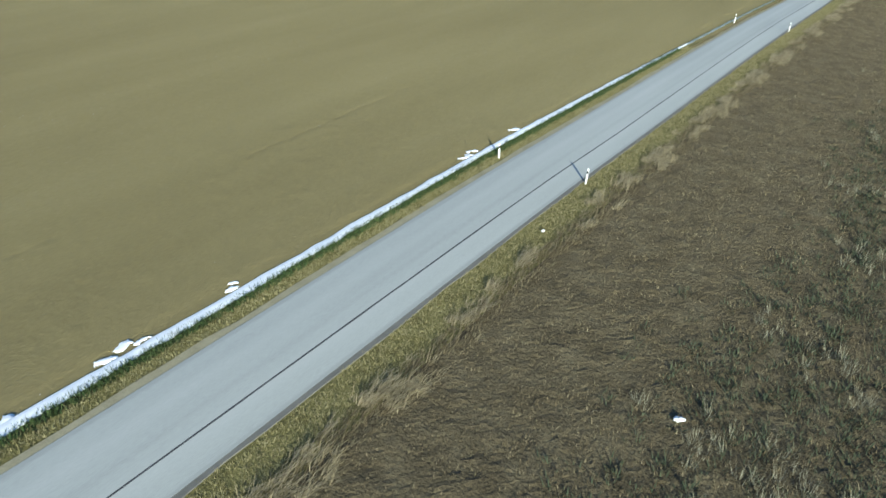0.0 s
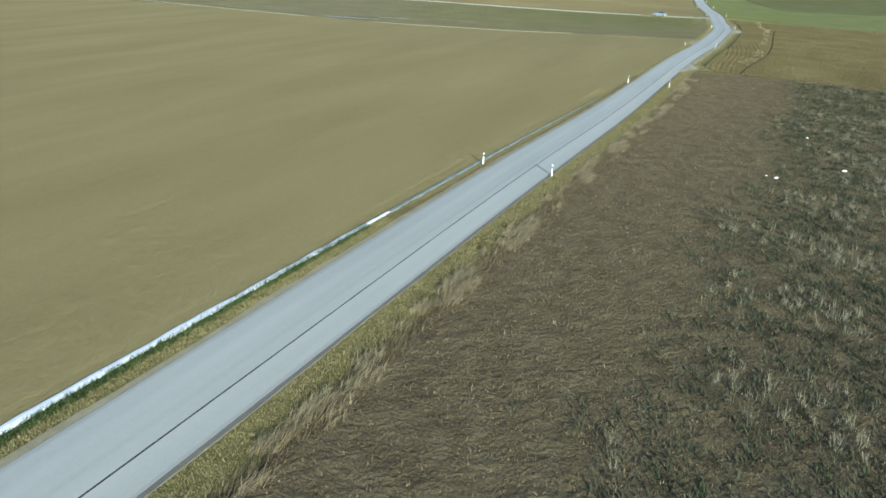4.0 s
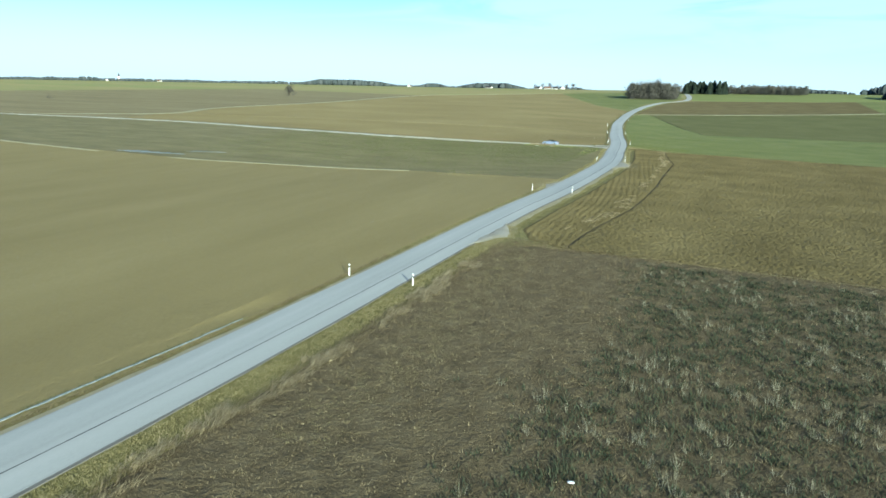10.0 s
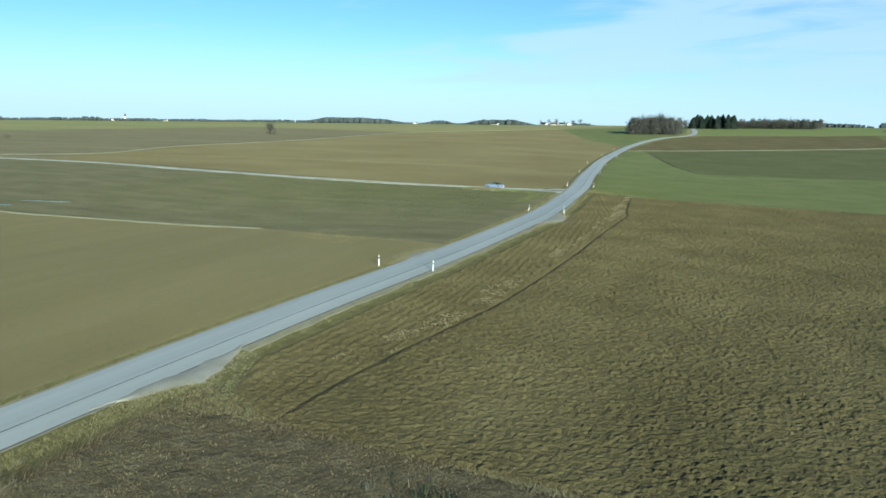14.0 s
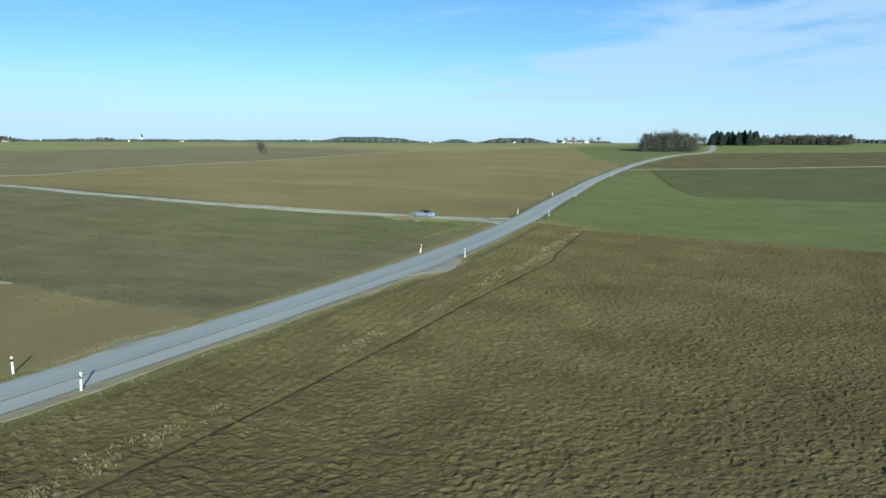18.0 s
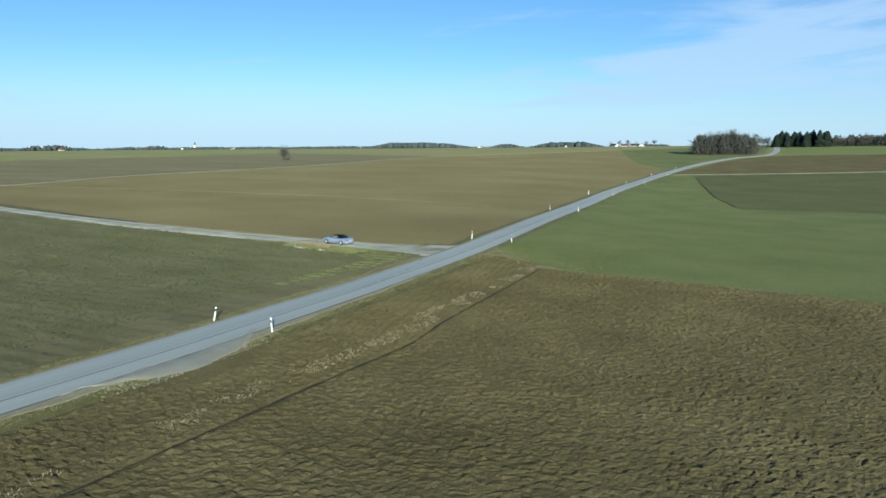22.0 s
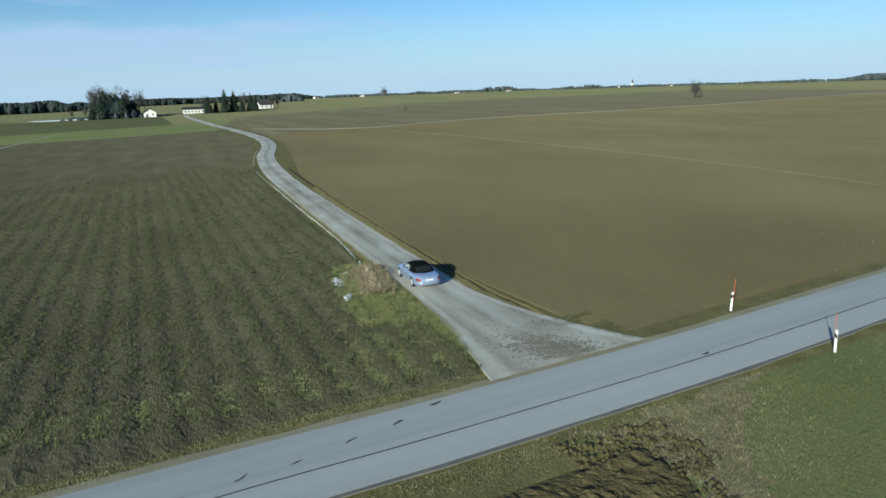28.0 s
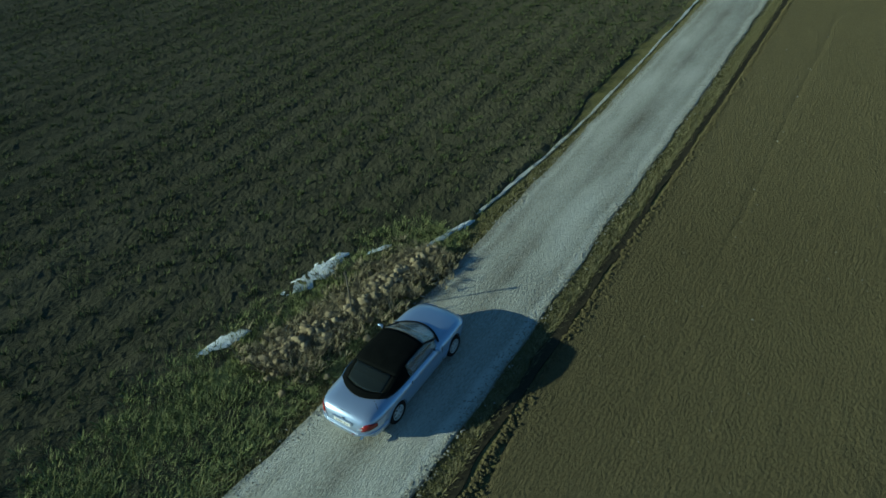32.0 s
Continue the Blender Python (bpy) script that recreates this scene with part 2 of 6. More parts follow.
M = {
    "asphalt": material("bleached_asphalt", [(0.30, 0.31, 0.29), (0.365, 0.375, 0.35), (0.42, 0.425, 0.40)], 3, 30, 0.85, 0.25, 60, 0.01, stretch=(1, 0.12, 1), spec=0.25, lanes=((-1.2, 0.55, 0.10), (1.1, 0.6, 0.08), (-2.5, 0.25, -0.22), (2.4, 0.25, -0.25), (0.0, 0.3, -0.08))),
    "asphalt_edge": material("dark_asphalt_edge", [(0.115, 0.11, 0.098), (0.19, 0.182, 0.16)], 1.5, 25, 0.9, 0.3, 50, 0.01),
    "shoulder": material("dusty_shoulder", [(0.20, 0.178, 0.112), (0.29, 0.262, 0.172), (0.36, 0.328, 0.222)], 1.2, 14, 0.95, 0.6, 20, 0.03),
    "damp": material("damp_track_dirt", [(0.12, 0.110, 0.080), (0.19, 0.178, 0.138), (0.27, 0.255, 0.208)], 0.5, 9, 0.9, 0.8, 14, 0.03),
    "stalk": material("grey_dry_stalks", [(0.12, 0.115, 0.080), (0.20, 0.190, 0.135), (0.33, 0.315, 0.235)], 3, 10, 0.9, 0, island=0.7),
    "lush": material("lush_rough_grass", [(0.122, 0.148, 0.056), (0.190, 0.212, 0.082), (0.268, 0.272, 0.117), (0.34, 0.306, 0.160)], 2, 12, 0.9, 0, island=0.6),
    "fieldgrass": material("short_field_grass", [(0.086, 0.100, 0.036), (0.125, 0.138, 0.050), (0.168, 0.172, 0.070)], 3, 12, 0.9, 0, island=0.5),
    "tar": material("tar_joint", [(0.035, 0.036, 0.04), (0.075, 0.075, 0.078)], 0.8, 30, 0.6, 0.2, 60, 0.005),
    "gravel": material("pale_gravel", [(0.17, 0.155, 0.118), (0.335, 0.318, 0.262), (0.50, 0.485, 0.415), (0.62, 0.605, 0.535)], 2.2, 24, 0.95, 1.0, 22, 0.045, stretch=(0.35, 1.2, 1), lanes=((-0.8, 0.42, 0.05), (0.85, 0.42, 0.05), (0.0, 0.4, -0.07), (-1.45, 0.2, 0.10), (1.5, 0.22, 0.13), (-1.85, 0.2, -0.12), (1.9, 0.2, -0.1))),
    "dirt": material("trodden_dirt", [(0.19, 0.17, 0.11), (0.31, 0.295, 0.215), (0.42, 0.41, 0.33)], 1.2, 12, 0.95, 0.6, 18, 0.04),
    "verge": material("verge_soil_grass", [(0.088, 0.078, 0.032), (0.165, 0.147, 0.058), (0.25, 0.218, 0.098)], 1.2, 9, 0.95, 1.0, 9, 0.08),
    "tan": material("tan_seedbed_soil", [(0.166, 0.135, 0.063), (0.212, 0.176, 0.084), (0.256, 0.216, 0.109)], 22, 6, 0.95, 1.0, 8, 0.06, stretch=(2.2, 0.4, 1), matte=0.12),
    "tan2": material("brown_seedbed_soil", [(0.102, 0.083, 0.040), (0.145, 0.121, 0.060), (0.192, 0.164, 0.087)], 40, 9, 0.95, 1.0, 11, 0.08, stretch=(0.8, 1.3, 1), matte=0.5),
    "rough": material("rough_field_soil", [(0.058, 0.046, 0.028), (0.112, 0.091, 0.054), (0.175, 0.147, 0.090)], 1.5, 9, 0.95, 1.0, 6, 0.16, matte=0.2),
    "plough": material("ploughed_loam", [(0.057, 0.047, 0.022), (0.101, 0.084, 0.040), (0.151, 0.127, 0.064)], 9, 7, 0.93, 1.0, 8, 0.10, matte=0.4),
    "crop": material("winter_crop_soil", [(0.051, 0.048, 0.027), (0.089, 0.083, 0.048), (0.134, 0.120, 0.074)], 6, 8, 0.95, 1.0, 9, 0.08, stretch=(0.5, 1.5, 1), matte=0.7),
    "green": material("green_winter_field", [(0.092, 0.112, 0.042), (0.142, 0.157, 0.060), (0.196, 0.196, 0.088)], 12, 4, 0.95, 0.9, 6, 0.08, matte=0.15),
    "dkgreen": material("dull_green_field", [(0.098, 0.100, 0.038), (0.134, 0.133, 0.053), (0.172, 0.165, 0.072)], 16, 5, 0.95, 0.6, 4, 0.08),
    "palegreen": material("pale_green_field", [(0.175, 0.195, 0.062), (0.215, 0.235, 0.080), (0.26, 0.27, 0.105)], 20, 2, 0.95, 0.4, 4, 0.08),
    "drygrass": material("dry_grass_strip", [(0.21, 0.195, 0.115), (0.31, 0.295, 0.195), (0.40, 0.39, 0.28)], 5, 4, 0.95, 0.5, 6, 0.05),
    "far": material("far_farmland", [(0.150, 0.130, 0.062), (0.205, 0.176, 0.088), (0.145, 0.160, 0.066), (0.19, 0.205, 0.09)], 140, 0.05, 0.95, 0.0, stretch=(0.3, 2.2, 1), turn=0.35, matte=0.35),
    "drycorner": material("dry_grass_and_dirt", [(0.13, 0.108, 0.056), (0.215, 0.182, 0.10), (0.31, 0.268, 0.165)], 1.0, 9, 0.95, 1.0, 9, 0.08),
    "stubble": material("grey_brown_stubble", [(0.095, 0.080, 0.045), (0.145, 0.126, 0.072), (0.205, 0.182, 0.108)], 14, 1, 0.95, 0.5, 4, 0.08, stretch=(0.12, 1.6, 1), turn=0.1, matte=0.3),
    # dark soil with the shade of ditch and furrow in its colour
    "ditch": material("shaded_ditch_soil", [(0.038, 0.033, 0.021), (0.066, 0.056, 0.034)], 1.5, 12, 0.9, 0.8, 10, 0.05),
    "snow": material("old_snow", [(0.66, 0.68, 0.71), (0.78, 0.80, 0.82), (0.86, 0.87, 0.88)], 0.6, 8, 0.7, 0.5, 9, 0.04),
    "ice": material("frozen_meltwater", [(0.13, 0.15, 0.14), (0.21, 0.24, 0.24), (0.38, 0.41, 0.42)], 0.5, 7, 0.65, 0.4, 9, 0.02, spec=0.2),
    "straw": material("bleached_straw", [(0.18, 0.145, 0.080), (0.285, 0.238, 0.142), (0.39, 0.335, 0.215)], 2, 12, 0.9, 0, island=0.75),
    "blade": material("rough_dead_grass", [(0.052, 0.040, 0.023), (0.130, 0.103, 0.058), (0.225, 0.186, 0.115), (0.135, 0.120, 0.062)], 6, 12, 0.9, 0, island=0.78),
    "vblade": material("verge_grass_blades", [(0.13, 0.118, 0.052), (0.22, 0.197, 0.098), (0.32, 0.282, 0.16)], 3, 12, 0.9, 0, island=0.6),
    "gblade": material("dark_ditch_grass", [(0.026, 0.046, 0.018), (0.052, 0.080, 0.030), (0.09, 0.115, 0.045)], 3, 12, 0.9, 0, island=0.6),
    "cblade": material("winter_crop_leaves", [(0.040, 0.055, 0.021), (0.070, 0.088, 0.034), (0.110, 0.124, 0.053), (0.165, 0.152, 0.084)], 3, 12, 0.9, 0, island=0.6),
    "stone": material("field_stones", [(0.24, 0.22, 0.17), (0.42, 0.40, 0.34)], 1, 10, 0.9, 0.2, 20, 0.01, island=0.7),
    "white": material("white_plastic", [(0.72, 0.73, 0.72), (0.82, 0.82, 0.80)], 0.4, 9, 0.5, 0.05, 20, 0.002),
    "black": material("black_plastic", [(0.015, 0.015, 0.016), (0.03, 0.03, 0.03)], 0.3, 9, 0.5, 0.05, 20, 0.002),
    "reflector": material("grey_reflector", [(0.45, 0.47, 0.5), (0.6, 0.62, 0.64)], 0.1, 30, 0.2, 0, spec=0.6),
    "orange": material("red_orange_stake", [(0.40, 0.09, 0.045), (0.52, 0.13, 0.06)], 0.3, 12, 0.7, 0.1, 20, 0.002),
    "bark": material("winter_bark", [(0.05, 0.043, 0.034), (0.10, 0.085, 0.066)], 0.8, 12, 0.95, 0.5, 14, 0.02),
    "twig": material("bare_twigs", [(0.064, 0.062, 0.053), (0.110, 0.106, 0.092)], 2, 6, 0.95, 0, island=0.6),
    # needle greens are lightened to imitate distance haze
    "needle": material("hazed_spruce_needles", [(0.020, 0.031, 0.023), (0.038, 0.053, 0.039), (0.060, 0.076, 0.056)], 2, 3, 0.9, 0, island=0.6),
    # far woods: blue-grey lift in the colour stands for haze
    "hazed_wood": material("hazed_woodland", [(0.044, 0.056, 0.057), (0.066, 0.079, 0.080), (0.094, 0.104, 0.103)], 40, 1, 0.95, 0, island=0.65),
    "plaster": material("white_plaster", [(0.66, 0.64, 0.58), (0.78, 0.76, 0.70)], 3, 4, 0.9, 0.1, 8, 0.01),
    "tiles": material("weathered_roof_tiles", [(0.10, 0.062, 0.045), (0.17, 0.10, 0.072)], 1, 4, 0.85, 0.4, 5, 0.04),
    "darkroof": material("dark_slate_roof", [(0.035, 0.035, 0.038), (0.07, 0.068, 0.068)], 1, 4, 0.8, 0.3, 5, 0.04),
    "timber": material("weathered_timber", [(0.10, 0.085, 0.065), (0.17, 0.15, 0.12)], 0.5, 12, 0.85, 0.3, 20, 0.005, stretch=(1, 1, 0.2)),
    "glass_far": material("dark_window_glass", [(0.015, 0.018, 0.02), (0.03, 0.034, 0.038)], 1, 1, 0.1, 0, spec=0.6),
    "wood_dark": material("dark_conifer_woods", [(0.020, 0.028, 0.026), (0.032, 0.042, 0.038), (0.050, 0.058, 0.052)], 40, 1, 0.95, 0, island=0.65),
    "dust": material("pale_road_dust", [(0.235, 0.22, 0.17), (0.305, 0.29, 0.235), (0.37, 0.355, 0.30)], 1.4, 14, 0.95, 0.5, 20, 0.02),
    "palestraw": material("cream_dry_grass", [(0.46, 0.45, 0.39), (0.60, 0.59, 0.53), (0.70, 0.69, 0.65)], 2, 8, 0.95, 0.5, 9, 0.05),
    "weedgreen": material("grey_green_weeds", [(0.027, 0.035, 0.021), (0.050, 0.060, 0.036), (0.085, 0.092, 0.058)], 3, 10, 0.9, 0, island=0.65),
    "scrub": material("grey_bare_scrub", [(0.050, 0.052, 0.044), (0.076, 0.077, 0.065), (0.106, 0.104, 0.088)], 30, 1, 0.95, 0, island=0.65),
    "clod": material("dry_earth_clods", [(0.20, 0.155, 0.090), (0.30, 0.242, 0.148), (0.41, 0.34, 0.222)], 1, 9, 0.95, 0.8, 12, 0.03, island=0.5),
}


# ---- building helpers ----
def fast_mesh(name, verts, tris, mat, smooth=False):
    """A mesh from number arrays; tris has 3 or 4 columns."""
    me = bpy.data.meshes.new(name)
    n = tris.shape[1]
    me.vertices.add(len(verts))
    me.vertices.foreach_set("co", np.asarray(verts, np.float32).ravel())
    me.loops.add(tris.size)
    me.loops.foreach_set("vertex_index", np.asarray(tris, np.int32).ravel())
    me.polygons.add(len(tris))
    me.polygons.foreach_set("loop_start", np.arange(0, tris.size, n, dtype=np.int32))
    me.materials.append(mat)
    me.update(calc_edges=True)
    me.polygons.foreach_set("use_smooth", [smooth] * len(tris))
    return me


def part(name, bm, mat, parent=None, label="", smooth=False):
    """Links a bmesh as one mesh object under a thing or part."""
    me = bpy.data.meshes.new(name)
    if smooth:
        for f in bm.faces:
            f.smooth = True
    bm.to_mesh(me)
    bm.free()
    me.materials.append(mat)
    ob = new(name, me)
    ob.parent = parent
    return tagged(ob, label)


def thing(name, m, label, category, group="", kind=""):
    ob = new(name)
    ob.matrix_world = m
    ob.empty_display_size = 0.2
    return tagged(ob, label, category, group, kind)


def box(bm, size, at=(0, 0, 0), bevel=0.0, rot=None):
    m = Matrix.Translation(at) @ (rot or Matrix()) @ Matrix.Diagonal((*size, 1))
    r = bmesh.ops.create_cube(bm, size=1, matrix=m)
    if bevel:
        es = {e for v in r["verts"] for e in v.link_edges}
        bmesh.ops.bevel(bm, geom=list(es), offset=bevel, segments=2, affect="EDGES", profile=0.6)
    return bm


def cyl(bm, r1, r2, depth, at=(0, 0, 0), rot=None, seg=16):
    m = Matrix.Translation(at) @ (rot or Matrix())
    bmesh.ops.create_cone(bm, cap_ends=True, segments=seg, radius1=r1, radius2=r2, depth=depth, matrix=m)
    return bm


def rnd2(ix, iy, seed):
    n = (ix.astype(np.int64) * 374761393 + iy.astype(np.int64) * 668265263 + seed * 974634777) & 0x7FFFFFFF
    n = ((n ^ (n >> 13)) * 1274126177) & 0x7FFFFFFF
    return ((n ^ (n >> 16)) & 0xFFFFF) / 0xFFFFF


def vnoise(x, y, seed=0):
    """Smooth value noise in 0..1 over arrays, one cell a unit."""
    x, y = np.asarray(x, float), np.asarray(y, float)
    ix, iy = np.floor(x), np.floor(y)
    fx, fy = x - ix, y - iy
    fx, fy = fx * fx * (3 - 2 * fx), fy * fy * (3 - 2 * fy)
    a, b = rnd2(ix, iy, seed), rnd2(ix + 1, iy, seed)
    c, d = rnd2(ix, iy + 1, seed), rnd2(ix + 1, iy + 1, seed)
    return (a * (1 - fx) + b * fx) * (1 - fy) + (c * (1 - fx) + d * fx) * fy


def fbm(x, y, seed=0, octaves=3):
    total, amp = 0.0, 0.5
    for o in range(octaves):
        total = total + amp * vnoise(x * 2 ** o, y * 2 ** o, seed + o * 7)
        amp *= 0.5
    return total / (1 - 0.5 ** octaves)


def inside(px, py, poly):
    """Which of the points lie in the polygon."""
    px, py = np.asarray(px, float), np.asarray(py, float)
    hit = np.zeros(px.shape, bool)
    for (x0, y0), (x1, y1) in zip(poly, poly[1:] + poly[:1]):
        if y0 != y1:
            cond = ((y0 > py) != (y1 > py)) & (px < (x1 - x0) * (py - y0) / (y1 - y0) + x0)
            hit ^= cond
    return hit


# ---- the lie of the land: a few known heights, joined by a thin plate ----
HEIGHTS = np.array([
    (0, -100, -0.2), (0, 0, 0.0), (1, 55, 0.1), (3, 155, 0.8), (3, 200, 0.95), (-3, 255, 0.65), (-20, 345, 0.45),
    (20, 20, -0.3), (20, 80, -0.4), (14, 236, 0.3), (45, 180, 0.2), (18, 337, -0.9), (-30, 225, -0.05), (-34, 170, -0.5),
    (-90, 238, 0.2), (-50, 0, -0.2), (-220, 250, -0.8), (-300, 506, 2.5), (-550, 230, -3.8), (-50, 650, 7.2), (-10, 790, 11.8),
    (-870, 490, 1.8), (-820, 1260, 3.5), (-1130, 1080, 0.3), (-1100, 0, -9), (200, 700, 12), (-300, -400, -2), (300, -300, 0),
    (1500, 1500, 12), (-300, 1600, 4), (1500, -1500, 0), (-1600, -800, -10)], float)


def plate(d2):
    return 0.5 * d2 * np.log(d2 + 1e-9)


_n = len(HEIGHTS)
_P = np.c_[np.ones(_n), HEIGHTS[:, :2] / 1000]
_d2 = ((HEIGHTS[:, None, :2] - HEIGHTS[None, :, :2]) ** 2).sum(-1) / 1e6
_A = np.zeros((_n + 3, _n + 3))
_A[:_n, :_n], _A[:_n, _n:], _A[_n:, :_n] = plate(_d2) + np.eye(_n) * 1e-4, _P, _P.T
_W = np.linalg.solve(_A, np.r_[HEIGHTS[:, 2], 0, 0, 0])


def land(x, y):
    """The height of the ground."""
    x, y = np.atleast_1d(np.asarray(x, float)), np.atleast_1d(np.asarray(y, float))
    r = np.hypot(x, y - 200) + 1e-6
    k = np.minimum(1, 1700 / r)
    qx, qy = x * k, 200 + (y - 200) * k
    d2 = ((qx[:, None] - HEIGHTS[:, 0]) ** 2 + (qy[:, None] - HEIGHTS[:, 1]) ** 2) / 1e6
    z = plate(d2) @ _W[:_n] + _W[_n] + _W[_n + 1] * qx / 1000 + _W[_n + 2] * qy / 1000
    return z - np.maximum(0, r - 1450) * 0.009


def ground_z(x, y):
    return float(land(x, y)[0])


def smooth_line(points, step):
    """A polyline through the points (Catmull-Rom), resampled about every step."""
    P_ = [Vector(p) for p in points]
    P_ = [P_[0] * 2 - P_[1]] + P_ + [P_[-1] * 2 - P_[-2]]
    out = []
    for a, b, c, d in zip(P_, P_[1:], P_[2:], P_[3:]):
        n = max(1, round((c - b).length / step))
        for i in range(n):
            t = i / n
            out.append(0.5 * ((2 * b) + (c - a) * t + (2 * a - 5 * b + 4 * c - d) * t * t + (3 * b - a - 3 * c + d) * t ** 3))
    return out + [P_[-2]]


def ribbon(name, line, left, right, lift, mat, skirt=0.25, cross=5, ragged=0.0, crown=0.0, seed=3, even=False):
    """A strip laid along a line over the land, from left to right of it (metres), with skirts that run into the ground."""
    line = [Vector(p) for p in line]
    verts, faces, offs = [], [], []
    n = cross + 2
    for i, p in enumerate(line):
        d = (line[min(i + 1, len(line) - 1)] - line[max(i - 1, 0)]).normalized()
        side = Vector((d.y, -d.x))
        l_ = left(i / (len(line) - 1)) if callable(left) else left
        r_ = right(i / (len(line) - 1)) if callable(right) else right
        if ragged:
            l_ += ragged * (2 * float(fbm(p.x * 0.9 + 5, p.y * 0.9, seed)) - 1)
            r_ += ragged * (2 * float(fbm(p.x * 0.9 + 50, p.y * 0.9, seed + 1)) - 1)
        for j in range(n):
            if j == 0:
                o, dz = l_ - 0.04, -skirt
            elif j == n - 1:
                o, dz = r_ + 0.04, -skirt
            else:
                f = (j - 1) / (cross - 1)
                o, dz = l_ + (r_ - l_) * f, crown * (1 - (2 * f - 1) ** 2)
            q = p + side * o
            verts.append((q.x, q.y, dz + lift))
            offs.append((2 * (o - l_) / (r_ - l_ + 1e-6) - 1) * 1.72 if even else o)
    V = np.array(verts)
    V[:, 2] += land(V[:, 0], V[:, 1])
    for i in range(len(line) - 1):
        for j in range(n - 1):
            a = i * n + j
            faces.append((a, a + 1, a + n + 1, a + n))
    me = fast_mesh(name, V, np.array(faces), mat)
    me.attributes.new("across", "FLOAT", "POINT").data.foreach_set("value", offs)
    return new(name, me)

# ---- the plan ----
ROAD_PTS = [(-3.6, -160), (-3.3, -60), (-3.05, -10), (-2.6, 10), (-1.9, 35), (-1.15, 55), (-0.15, 80), (0.55, 105), (1.15, 125), (2.05, 141), (3.1, 153),
            (3.6, 165), (3.78, 177), (3.85, 187), (3.8, 195), (3.4, 201), (2.8, 207), (2.15, 213), (1.4, 219), (0.45, 226), (-0.4, 234), (-2.75, 253), (-8.0, 283), (-12.8, 314), (-20.2, 366),
            (-26.5, 440), (-28.5, 500), (-27.5, 545), (-22.5, 592), (-14, 614), (-9, 640), (-11, 700), (-21, 800), (-30, 900)]
FURROW_Y, FURROW_X = [121, 128, 134, 145, 150, 155, 170, 181, 200, 205, 211, 217, 226, 236.2], [12.2, 12.6, 13.4, 15.2, 15.6, 15.9, 16.2, 16.0, 16.0, 15.9, 14.7, 13.9, 12.7, 11.4]
ROAD = smooth_line(ROAD_PTS, 2.0)
TRACK_PTS = [(-3.4, 239.5), (-5.5, 239.25), (-8, 239.0), (-14, 238.6), (-22, 238.5), (-32, 238.4), (-50, 238.2), (-75, 237.9), (-95, 238.5),
             (-115, 240.2), (-140, 244.0), (-165, 246.0), (-195, 246.0), (-240, 244.0), (-300, 240), (-380, 236), (-470, 232), (-530, 231)]
TRACK = smooth_line(TRACK_PTS, 0.75)


def road_x(y):
    return float(np.interp(y, [p[1] for p in ROAD_PTS], [p[0] for p in ROAD_PTS]))


def along_road(y0, y1, off, n=10):
    return [(road_x(y0 + (y1 - y0) * i / n) + off, y0 + (y1 - y0) * i / n) for i in range(n + 1)]


